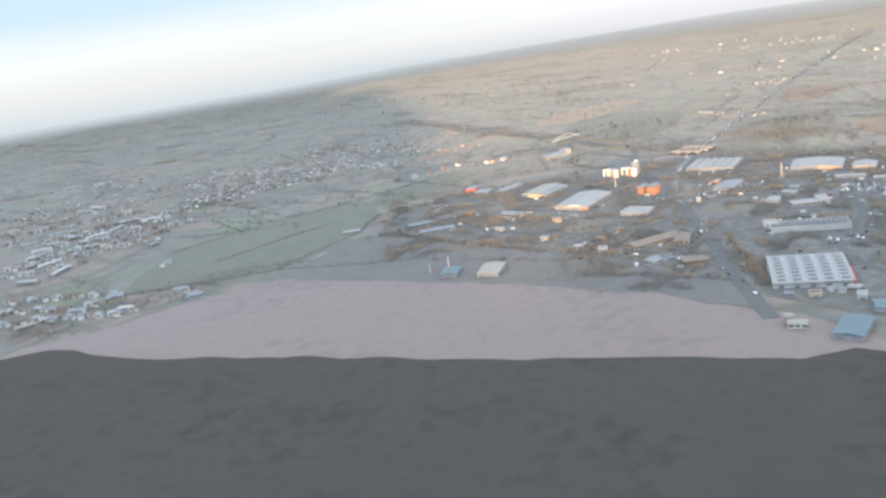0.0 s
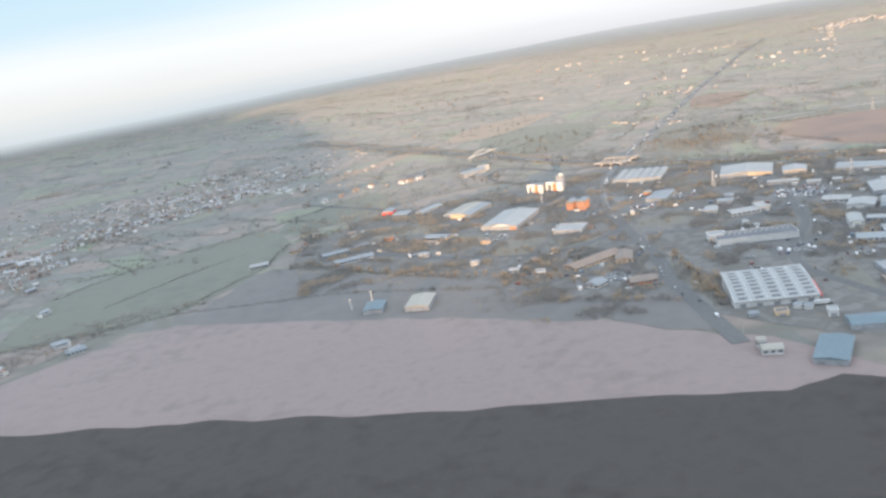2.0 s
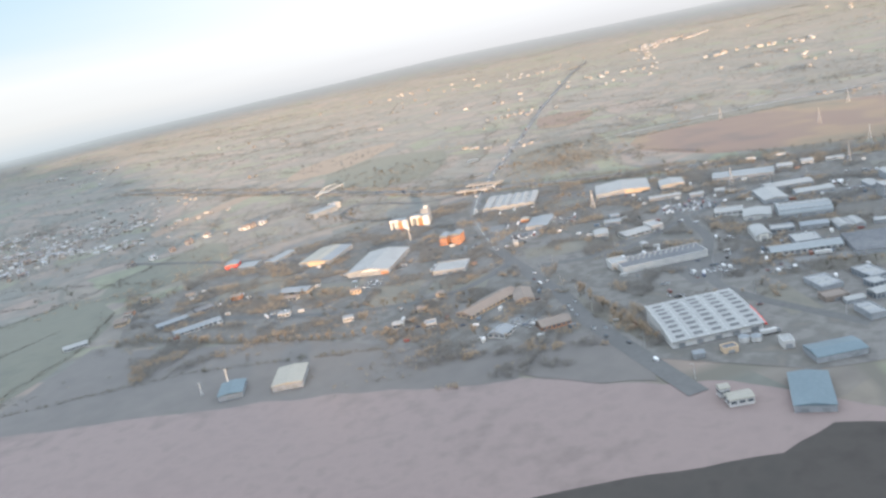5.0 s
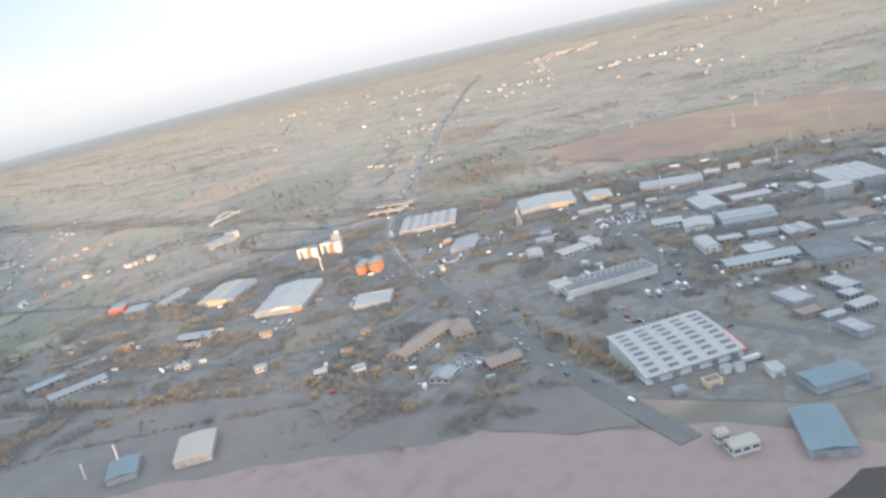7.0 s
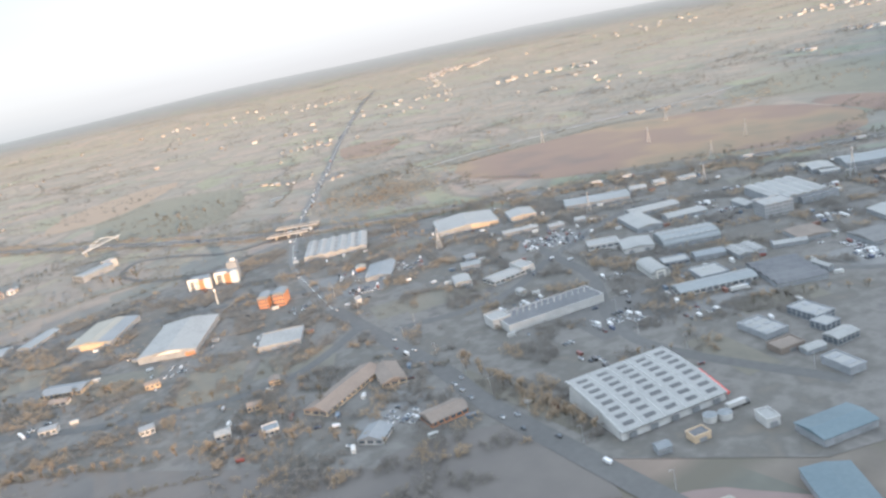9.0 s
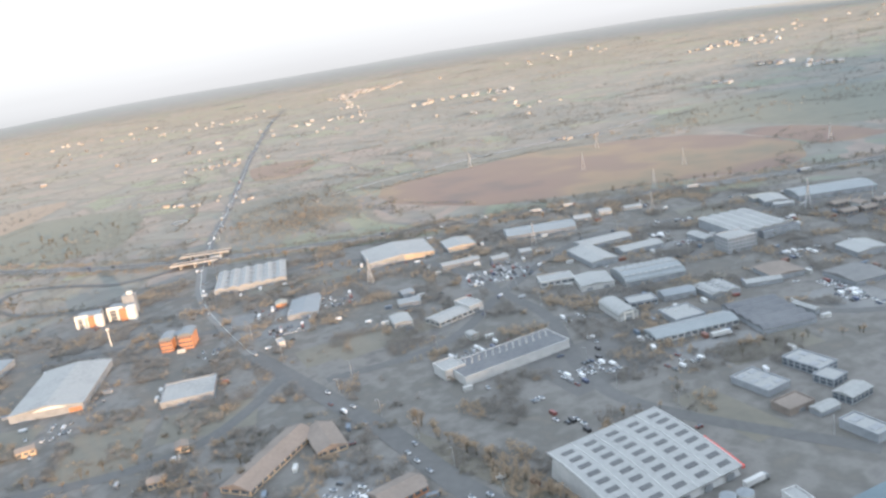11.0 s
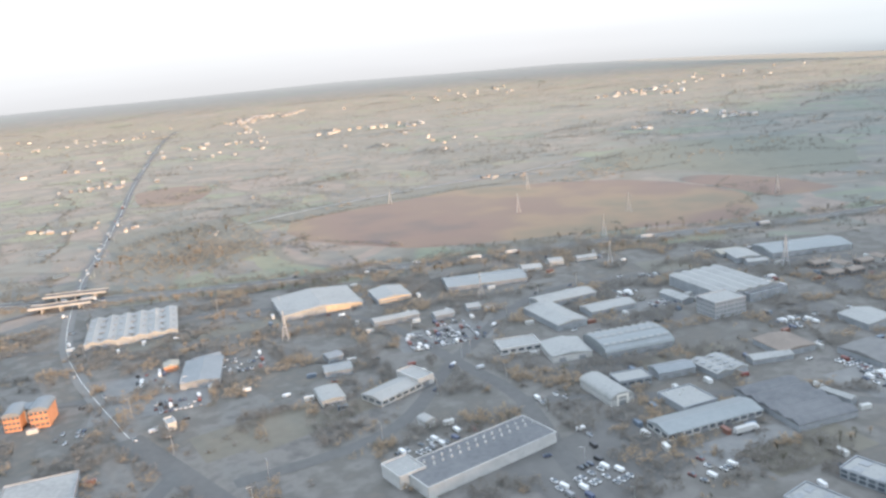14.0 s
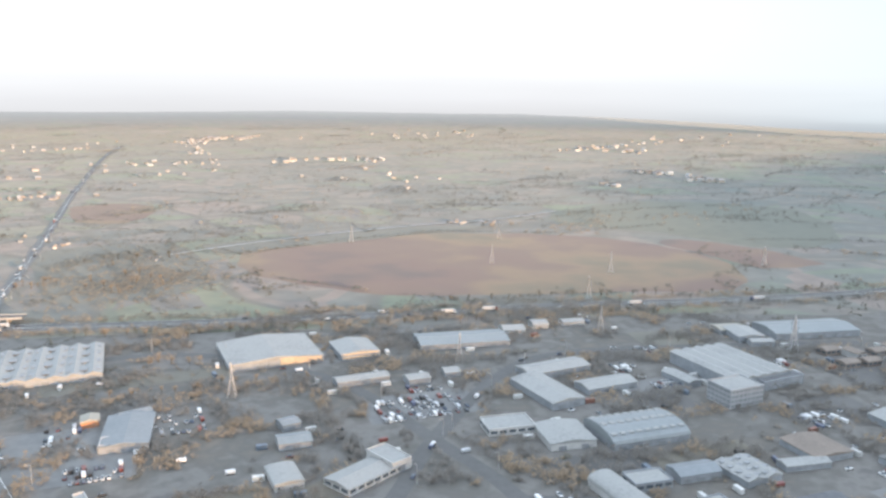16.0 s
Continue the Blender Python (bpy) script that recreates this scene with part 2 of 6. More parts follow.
M_CONTAINER = pick_material("container_paint", [(0.62, 0.62, 0.6), (0.5, 0.5, 0.48), (0.16, 0.2, 0.25), (0.68, 0.67, 0.64), (0.25, 0.12, 0.09), (0.55, 0.55, 0.53)], rough=0.55)
M_HOUSEWALL = pick_material("house_walls", [(0.76, 0.75, 0.71), (0.45, 0.36, 0.3), (0.7, 0.66, 0.6), (0.78, 0.77, 0.75), (0.78, 0.77, 0.74), (0.4, 0.36, 0.33)], rough=0.85)
M_TERRACEROOF = pick_material("terrace_roofs", [(0.4, 0.41, 0.42), (0.3, 0.31, 0.32), (0.5, 0.5, 0.5), (0.34, 0.3, 0.27)], rough=0.6)
M_HOUSEROOF = pick_material("house_roofs", [(0.22, 0.185, 0.16), (0.28, 0.21, 0.175), (0.3, 0.3, 0.31), (0.42, 0.42, 0.425)], rough=0.85)
M_FARWALL = pick_material("far_house_walls", [(0.6, 0.58, 0.54), (0.4, 0.34, 0.28), (0.5, 0.46, 0.4), (0.66, 0.65, 0.62), (0.3, 0.27, 0.24), (0.45, 0.44, 0.42)], by="island", rough=0.85)
# far walls again, whitened to imitate sun glints in the eastern town
M_GLINTWALL = pick_material("glinting_town_walls", [(0.7, 0.69, 0.65), (0.5, 0.46, 0.4), (0.74, 0.73, 0.7), (0.6, 0.56, 0.5)], by="island", rough=0.8)
M_FARROOF = pick_material("far_house_roofs", [(0.3, 0.26, 0.24), (0.44, 0.42, 0.40), (0.26, 0.25, 0.25), (0.36, 0.30, 0.26), (0.5, 0.5, 0.49)], by="island", rough=0.85)

# ---- building blocks ----


def box(bm, x, y, z, sx, sy, sz, turn=0.0):
    """A block that stands on z."""
    m = Matrix.Translation((x, y, z + sz / 2)) @ Matrix.Rotation(turn, 4, "Z") @ Matrix.Diagonal((sx, sy, sz, 1))
    return bmesh.ops.create_cube(bm, size=1, matrix=m)["verts"]


def prism(bm, outline, y0, y1):
    """An outline in x and z, drawn out along y."""
    a = [bm.verts.new((x, y0, z)) for x, z in outline]
    b = [bm.verts.new((x, y1, z)) for x, z in outline]
    k = len(outline)
    bm.faces.new(a)
    bm.faces.new(b[::-1])
    for i in range(k):
        bm.faces.new((a[i], b[i], b[(i + 1) % k], a[(i + 1) % k]))


def beam(bm, p, q, thick):
    p, q = Vector(p), Vector(q)
    turn = (q - p).to_track_quat("Z", "Y").to_matrix().to_4x4()
    m = Matrix.Translation((p + q) / 2) @ turn @ Matrix.Diagonal((thick, thick, (q - p).length, 1))
    bmesh.ops.create_cube(bm, size=1, matrix=m)


def mesh_of(bm, name, mat):
    bmesh.ops.recalc_face_normals(bm, faces=bm.faces)
    me = bpy.data.meshes.new(name)
    bm.to_mesh(me)
    bm.free()
    me.materials.append(mat)
    return me


def part(name, bm, mat, parent, label=""):
    ob = new(name, mesh_of(bm, name, mat))
    ob.parent = parent
    return tagged(ob, label)


def shared(name, me, parent, m):
    """One more piece on a mesh that exists."""
    ob = new(name, me)
    ob.parent = parent
    ob.matrix_local = m
    return ob


def thing(name, x, y, z=0.0, turn=0.0, label="", category="", group=""):
    ob = new(name)
    ob.matrix_basis = pose(x, y, z, 0, 0, turn)
    return tagged(ob, label, category, group)


def sheet(name, outline, z, mat, label, category, uneven=0.0):
    """A piece of ground, one outline, laid on the land."""
    bm = bmesh.new()
    edge = []
    for (x, y), (u, v) in zip(outline, [*outline[1:], outline[0]]):
        k = max(1, int(math.dist((x, y), (u, v)) / 9)) if uneven else 1
        for i in range(k):
            px, py = x + (u - x) * i / k, y + (v - y) * i / k
            w = noise.noise_vector((px / 26, py / 26, z)) * uneven
            edge.append((px + w.x, py + w.y))
    bm.faces.new([bm.verts.new((x, y, z)) for x, y in edge])
    bmesh.ops.triangulate(bm, faces=bm.faces)
    ob = new(name, mesh_of(bm, name, mat))
    return tagged(ob, label, category, kind="structure")


def smooth(points, steps=8):
    """A soft line through the points."""
    out = []
    for i in range(len(points) - 1):
        p0, p1, p2, p3 = (Vector(points[max(0, min(len(points) - 1, i + k))]) for k in (-1, 0, 1, 2))
        for s in range(steps):
            t = s / steps
            out.append(0.5 * (2 * p1 + (p2 - p0) * t + (2 * p0 - 5 * p1 + 4 * p2 - p3) * t * t + (3 * p1 - p0 - 3 * p2 + p3) * t ** 3))
    return out + [Vector(points[-1])]


def ribbon(bm, line, left, right, z):
    """A strip along a line, from left to right of it, in metres."""
    rows = []
    for i, p in enumerate(line):
        d = (line[min(i + 1, len(line) - 1)] - line[max(i - 1, 0)]).normalized()
        side = Vector((d.y, -d.x))
        a, b = p + side * left, p + side * right
        rows.append((bm.verts.new((a.x, a.y, z)), bm.verts.new((b.x, b.y, z))))
    for (a, b), (c, d) in zip(rows, rows[1:]):
        bm.faces.new((a, b, d, c))

# ---- the land ----
MID = Vector((65, 285))

# an unseen ridge, added sunward; its heights set how far the shade reaches
SHADE_RIDGE_AT, SHADE_RIDGE_HEIGHT = (-2300, -1700, -1200, -1000, -800, -690, -510, -160, 300, 480, 720), (560, 470, 398, 345, 285, 247, 193, 225, 226, 240, 275)


CREST_AT, CREST_HEIGHT = (-60, -27, -12, 2, 15, 25, 45, 58, 70, 84, 110), (-5, -5, 0, 16, 40, 62, 64, 58, 26, -20, -20)


def land_height(x, y):
    """Flat near the estate; hills rise towards the horizon, and a long unseen ridge is added on the sunny side to shade
    the near land.
    """
    r = math.hypot(x - MID.x, y - MID.y)
    rise = max(0.0, r - 2600) / 1700
    toward_sun = x * SUN_FROM.x + y * SUN_FROM.y
    ridge = float(np.interp(x, SHADE_RIDGE_AT, SHADE_RIDGE_HEIGHT)) * math.exp(-((toward_sun - 1600) / 450) ** 2) * (1 + 0.015 * noise.noise((x / 300, y / 300, 5)))
    swell = noise.noise((x / 900, y / 900, 0.3)) + 0.5 * noise.noise((x / 330, y / 330, 1.7))
    far = min(max(0.0, r - 3000) / 1400, 1.0)
    far = far * far * (3 - 2 * far)
    crest = float(np.interp(math.degrees(math.atan2(x - MID.x, y - MID.y)), CREST_AT, CREST_HEIGHT))
    return ridge + min(rise, 1.2) ** 1.5 * ((30 + 26 * swell) * (1 - far) + (crest / 1.31 + 6 * swell) * far) + (min(max(0, r - 1900) / 1200, 1) * 4 * (swell - 0.3))


bm = bmesh.new()
rings = [0, 120, 240, 380, 540, 720, 920, 1120, 1240, 1360, 1480, 1600, 1720, 1840, 1960, 2120, 2300, 2560, 2820, 3080, 3340, 3600, 3860, 4120, 4280, 4400, 4560, 4800, 5300, 6000]
spokes = 144
grid = [[bm.verts.new((MID.x + r * math.cos(k * math.tau / spokes), MID.y + r * math.sin(k * math.tau / spokes), 0)) for k in range(spokes)] for r in rings[1:]]
for row in grid:
    for v in row:
        v.co.z = land_height(v.co.x, v.co.y)
hub = bm.verts.new((MID.x, MID.y, 0))
for k in range(spokes):
    bm.faces.new((hub, grid[0][k], grid[0][(k + 1) % spokes]))
    for a, b in zip(grid, grid[1:]):
        bm.faces.new((a[k], b[k], b[(k + 1) % spokes], a[(k + 1) % spokes]))
for f in bm.faces:
    f.smooth = True
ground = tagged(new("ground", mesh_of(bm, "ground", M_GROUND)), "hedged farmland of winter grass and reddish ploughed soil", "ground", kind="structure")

# pale hazy sky and distance behind the last hills


def sky_ring(radius, mat, name, label):
    bm = bmesh.new()
    ring = [[bm.verts.new((MID.x + radius * math.cos(radians(-30 + 2 * k)), MID.y + radius * math.sin(radians(-30 + 2 * k)), z)) for k in range(96)] for z in (-120, 200, 1250)]
    for a, b in zip(ring, ring[1:]):
        for k in range(95):
            bm.faces.new((a[k], a[k + 1], b[k + 1], b[k]))
    tagged(new(name, mesh_of(bm, name, mat)), label, "sky", kind="structure")


m = bpy.data.materials.new("hazy_distance")
m.use_nodes = True
n, l = m.node_tree.nodes, m.node_tree.links
geo, sep, glow, streak, lift, turn = (n.new("ShaderNode" + k) for k in ("NewGeometry", "SeparateXYZ", "Emission", "TexNoise", "Math", "Math"))
l.new(geo.outputs["Position"], sep.inputs[0])
# thin drawn-out cloud streaks shift the haze up and down
flatten = n.new("ShaderNodeVectorMath")
flatten.operation = "MULTIPLY"
flatten.inputs[1].default_value = (0.0007, 0.0007, 0.009)
l.new(geo.outputs["Position"], flatten.inputs[0])
l.new(flatten.outputs[0], streak.inputs["Vector"])
streak.inputs["Scale"].default_value, streak.inputs["Detail"].default_value = 1.0, 4
lift.operation, lift.inputs[1].default_value = "MULTIPLY_ADD", 110
l.new(streak.outputs["Fac"], lift.inputs[0])
l.new(sep.outputs["Z"], lift.inputs[2])
span = n.new("ShaderNodeMapRange")
span.inputs["From Min"].default_value, span.inputs["From Max"].default_value = 5, 755
l.new(lift.outputs[0], span.inputs["Value"])
# bearing of the sky, clockwise from north
turn.operation = "ARCTAN2"
l.new(sep.outputs["X"], turn.inputs[0])
l.new(sep.outputs["Y"], turn.inputs[1])
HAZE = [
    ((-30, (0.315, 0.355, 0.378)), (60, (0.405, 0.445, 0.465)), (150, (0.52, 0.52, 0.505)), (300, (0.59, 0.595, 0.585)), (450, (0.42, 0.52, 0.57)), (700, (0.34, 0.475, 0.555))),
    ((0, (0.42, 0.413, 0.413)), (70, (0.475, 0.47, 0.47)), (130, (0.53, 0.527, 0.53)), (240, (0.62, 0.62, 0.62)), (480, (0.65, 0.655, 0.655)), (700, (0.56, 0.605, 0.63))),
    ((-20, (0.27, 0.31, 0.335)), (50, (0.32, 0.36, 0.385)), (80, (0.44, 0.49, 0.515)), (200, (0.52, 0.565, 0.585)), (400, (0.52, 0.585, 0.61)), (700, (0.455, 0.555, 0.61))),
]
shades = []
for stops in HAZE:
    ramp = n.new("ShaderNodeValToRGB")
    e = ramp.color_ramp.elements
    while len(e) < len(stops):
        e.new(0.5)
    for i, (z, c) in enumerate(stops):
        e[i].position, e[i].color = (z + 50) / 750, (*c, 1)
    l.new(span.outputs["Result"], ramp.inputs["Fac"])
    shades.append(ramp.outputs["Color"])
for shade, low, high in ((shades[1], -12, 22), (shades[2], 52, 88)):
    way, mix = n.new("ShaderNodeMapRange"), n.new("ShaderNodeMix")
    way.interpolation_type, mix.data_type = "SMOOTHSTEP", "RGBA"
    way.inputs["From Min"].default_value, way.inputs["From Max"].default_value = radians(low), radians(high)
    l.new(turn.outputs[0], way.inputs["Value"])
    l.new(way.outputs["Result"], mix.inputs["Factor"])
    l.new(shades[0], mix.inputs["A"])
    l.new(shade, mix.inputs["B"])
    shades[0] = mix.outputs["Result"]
l.new(shades[0], glow.inputs["Color"])
l.new(glow.outputs[0], n["Material Output"].inputs["Surface"])
sky_ring(4640, m, "backdrop", "pale hazy evening sky behind far hills")
# an added glowing sheet painted as the same haze; its lower edge thins out over the last hills
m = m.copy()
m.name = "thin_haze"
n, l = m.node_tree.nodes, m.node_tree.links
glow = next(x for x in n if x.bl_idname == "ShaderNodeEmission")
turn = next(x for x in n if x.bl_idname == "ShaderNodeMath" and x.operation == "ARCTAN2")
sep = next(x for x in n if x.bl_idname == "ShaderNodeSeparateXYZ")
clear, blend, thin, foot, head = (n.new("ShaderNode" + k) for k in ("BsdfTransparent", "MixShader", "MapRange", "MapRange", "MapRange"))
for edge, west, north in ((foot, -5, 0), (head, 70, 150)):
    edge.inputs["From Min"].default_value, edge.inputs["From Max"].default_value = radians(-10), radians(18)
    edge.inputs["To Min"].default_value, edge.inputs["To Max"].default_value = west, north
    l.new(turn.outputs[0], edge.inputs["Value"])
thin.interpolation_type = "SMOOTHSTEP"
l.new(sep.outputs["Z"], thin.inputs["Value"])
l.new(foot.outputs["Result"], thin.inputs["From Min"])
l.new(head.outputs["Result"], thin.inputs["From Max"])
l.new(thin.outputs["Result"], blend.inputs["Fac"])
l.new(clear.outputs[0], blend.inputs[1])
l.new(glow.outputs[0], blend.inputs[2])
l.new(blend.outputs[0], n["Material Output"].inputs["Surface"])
sky_ring(3350, m, "backdrop_veil", "glowing sheet painted as thin pale haze before far hills")

# fields and yards laid on it
FIELDS = [
    # invented field on unseen ground; colour and outline follow the aircraft's cowling
    ("field_1", M_COWLSOIL, 0.10, [(-420, 20), (330, 60), (262, 440), (205, 520), (150, 585), (60, 650), (-30, 700), (-170, 775), (-330, 690), (-420, 600)], "made-up red-brown field on unseen ground, coloured like the aircraft cowling"),
    # invented dark field, put where the aircraft's dashboard would stand
    ("field_13", M_DASHSOIL, 0.18, [(-420, 150), (250, 120), (262, 415), (204, 433), (151, 456), (27, 500), (-103, 553), (-258, 606), (-420, 650)], "made-up dark field on unseen ground, standing in for the dashboard"),
    ("field_2", M_DARKSOIL, 0.16, [(-168, 778), (-30, 704), (20, 745), (62, 765), (40, 782), (-60, 868), (-90, 905)], "dark bare field beside a tree belt"),
    ("field_14", M_DARKSOIL, 0.24, [(155, 584), (206, 524), (216, 560), (226, 600), (165, 634)], "dark bare plot beside the estate road"),
    ("field_15", M_DARKSOIL, 0.10, [(-32, 700), (60, 648), (150, 583), (168, 640), (160, 700), (110, 722), (62, 768), (20, 747)], "dark rough ground with bushes near barns"),
    ("field_3", M_GRASS, 0.10, [(-340, 800), (-180, 810), (-100, 910), (-75, 1010), (-110, 1110), (-230, 1060), (-330, 960)], "dull green winter meadow"),
    ("field_4", M_GRASS, 0.10, [(-90, 1060), (20, 1075), (60, 1180), (40, 1230), (-70, 1160)], "green meadow behind the sheds"),
    ("field_5", M_REDSOIL, 0.10, [(590, 1085), (640, 1160), (760, 1150), (870, 1080), (960, 930), (930, 800), (870, 745), (800, 730), (735, 800), (640, 905), (600, 970)], "large red ploughed field beyond the motorway"),
    ("field_6", M_SCRUB, 0.3, [(640, 1180), (655, 1235), (760, 1185), (880, 1140), (950, 1060), (850, 1095), (740, 1135)], "dark ploughed strip along a hedge"),
    ("field_7", M_SUNLITSOIL, 0.35, [(214, 1600), (268, 1720), (380, 1790), (482, 1780), (430, 1690), (360, 1615), (285, 1570)], "reddish stubble field on a rise, paled as sunlit"),
    ("field_8", M_GRASS, 0.10, [(1010, 1000), (1035, 880), (1010, 770), (1100, 700), (1350, 800), (1300, 1000), (1100, 1060)], "wide green winter pasture"),
    ("field_10", M_REDSOIL, 0.10, [(655, 1470), (725, 1600), (800, 1560), (775, 1480), (690, 1420)], "pale stubble field by the trunk road"),
    ("field_11", M_SCRUB, 0.10, [(430, 1130), (470, 1220), (540, 1330), (640, 1260), (560, 1100), (480, 1090)], "rough scrubby ground beside the junction"),
    ("field_12", M_GRASS, 0.10, [(240, 1420), (330, 1290), (400, 1330), (480, 1500), (390, 1620), (300, 1600)], "grassy slope with scattered trees"),
    ("field_16", M_SUNLITSOIL, 0.10, [(-20, 1380), (50, 1440), (110, 1500), (215, 1610), (150, 1590), (60, 1500), (-20, 1430)], "narrow reddish stubble field above a lane, paled as sunlit"),
    ("field_17", M_REDSOIL, 0.10, [(960, 690), (900, 735), (935, 800), (965, 860), (1005, 850), (1000, 760)], "red ploughed field beside pasture"),
]
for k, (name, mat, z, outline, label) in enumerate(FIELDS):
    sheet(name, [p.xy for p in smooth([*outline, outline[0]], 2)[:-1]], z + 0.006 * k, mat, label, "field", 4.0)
sheet("pavement", [(110, 700), (180, 600), (215, 560), (270, 480), (330, 450), (480, 440), (640, 440), (790, 500), (850, 575), (760, 650), (700, 740), (600, 835), (500, 930), (420, 1020), (350, 1085), (250, 1080), (130, 1040), (40, 1050), (-60, 985), (-70, 890), (40, 795)], 0.2, M_YARD, "worn grey tarmac yards of an industrial estate", "yard")

M_WATER = material("still_water", [(0.02, 0.028, 0.03), (0.03, 0.038, 0.04)], 0.06, 0.4, 0.05, bump=0.02)
for k, (x, y, w, d, a) in enumerate(((456, 1320, 21, 34, 25), (410, 1205, 17, 18, 25))):
    c, q = math.cos(radians(a)), math.sin(radians(a))
    rim = [(w / 2 * math.cos(t * math.tau / 20) * (1 + 0.12 * math.sin(3 * t)), d / 2 * math.sin(t * math.tau / 20)) for t in range(20)]
    sheet("water_%d" % (k + 1), [(x + u * c + v * q, y - u * q + v * c) for u, v in rim], 0.45, M_WATER, "small still pond mirroring the pale sky", "pond")

MOTORWAY = smooth([(-60, 2050), (60, 1780), (150, 1570), (228, 1396), (306, 1215), (372, 1105), (465, 1003), (560, 912), (646, 836), (715, 768), (790, 694), (872, 628), (1010, 530), (1400, 270)])
TRUNK = smooth([(262, 840), (310, 994), (405, 1155), (478, 1257), (560, 1374), (650, 1505), (778, 1693), (920, 1892), (1250, 2350), (1560, 2740)])
LOCAL = smooth([(213, 500), (221, 574), (228, 630), (240, 680), (248, 740), (262, 840)])
ESTATE = smooth([(330, 500), (318, 590), (335, 640), (385, 700), (410, 760), (440, 850), (425, 940), (380, 985), (322, 1010)])
ESTATE_2 = smooth([(262, 760), (330, 735), (410, 760), (500, 780), (560, 770), (640, 690), (700, 620)])
ESTATE_3 = smooth([(385, 700), (440, 610), (470, 540), (560, 480)])
ACCESS = smooth([(255, 790), (180, 760), (100, 800), (20, 880), (-60, 960)])
ACCESS_2 = smooth([(280, 900), (200, 960), (120, 1010), (60, 1080), (-60, 1240)])
LOOP = smooth([(310, 994), (270, 1050), (222, 1100), (205, 1170), (230, 1215), (262, 1190), (300, 1120), (372, 1105)])
LANE = smooth([(600, 1215), (700, 1200), (860, 1150), (1000, 1085), (1110, 1060)])


def road(name, line, width, mat, label, z, lanes=()):
    bm = bmesh.new()
    ribbon(bm, line, -width / 2, width / 2, z)
    ob = tagged(new(name, mesh_of(bm, name, mat)), label, "road", kind="structure")
    if lanes:
        bm = bmesh.new()
        for at in lanes:
            ribbon(bm, line, at - 0.12, at + 0.12, z + 0.05)
        tagged(new("road_marking", mesh_of(bm, "road_marking", M_LINE)), "worn white painted road lines", "road marking", kind="structure")
    return ob


road("road_1", MOTORWAY, 18, M_ROADTOP, "broad grey motorway between tree belts", 0.35, (-8.4, -1.2, 1.2, 8.4))
road("road_2", TRUNK, 8.5, M_TRUNK, "worn grey dual carriageway running to a far town", 0.5, (0,))
road("road_3", LOCAL, 12, M_ASPHALT, "dark estate approach road", 0.42)
for i, (line, w) in enumerate([(ESTATE, 8), (ESTATE_2, 8), (ESTATE_3, 7), (ACCESS, 8), (ACCESS_2, 8), (LOOP, 6)]):
    road("road_%d" % (i + 4), line, w, M_ASPHALT, "narrow dark estate road", 0.3 + 0.02 * i)
road("road_10", LANE, 4, M_CONCRETE, "pale farm lane along a hedge", 0.8)

# ---- industrial buildings ----


def roof_outline(kind, w, h, rise):
    """The gable's outline in x and z, over the wall's top."""
    if kind == "gable":
        return [(-w / 2 - 0.4, h), (-w / 2 - 0.4, h + 0.3), (0, h + rise + 0.3), (w / 2 + 0.4, h + 0.3), (w / 2 + 0.4, h)]
    if kind == "arch":
        arc = [(-(w / 2 + 0.4) * math.cos(a * math.pi / 10), h + 0.3 + rise * math.sin(a * math.pi / 10)) for a in range(11)]
        return [(-w / 2 - 0.4, h)] + arc + [(w / 2 + 0.4, h)]
    n = max(2, round(w / 9))
    out = [(-w / 2 - 0.3, h)]
    for i in range(n):
        a = -w / 2 + i * w / n
        out += [(a + (0 if i else -0.3), h + 0.3), (a + w / n / 2, h + rise + 0.3)]
    return out + [(w / 2 + 0.3, h + 0.3), (w / 2 + 0.3, h)]


FOOT = []


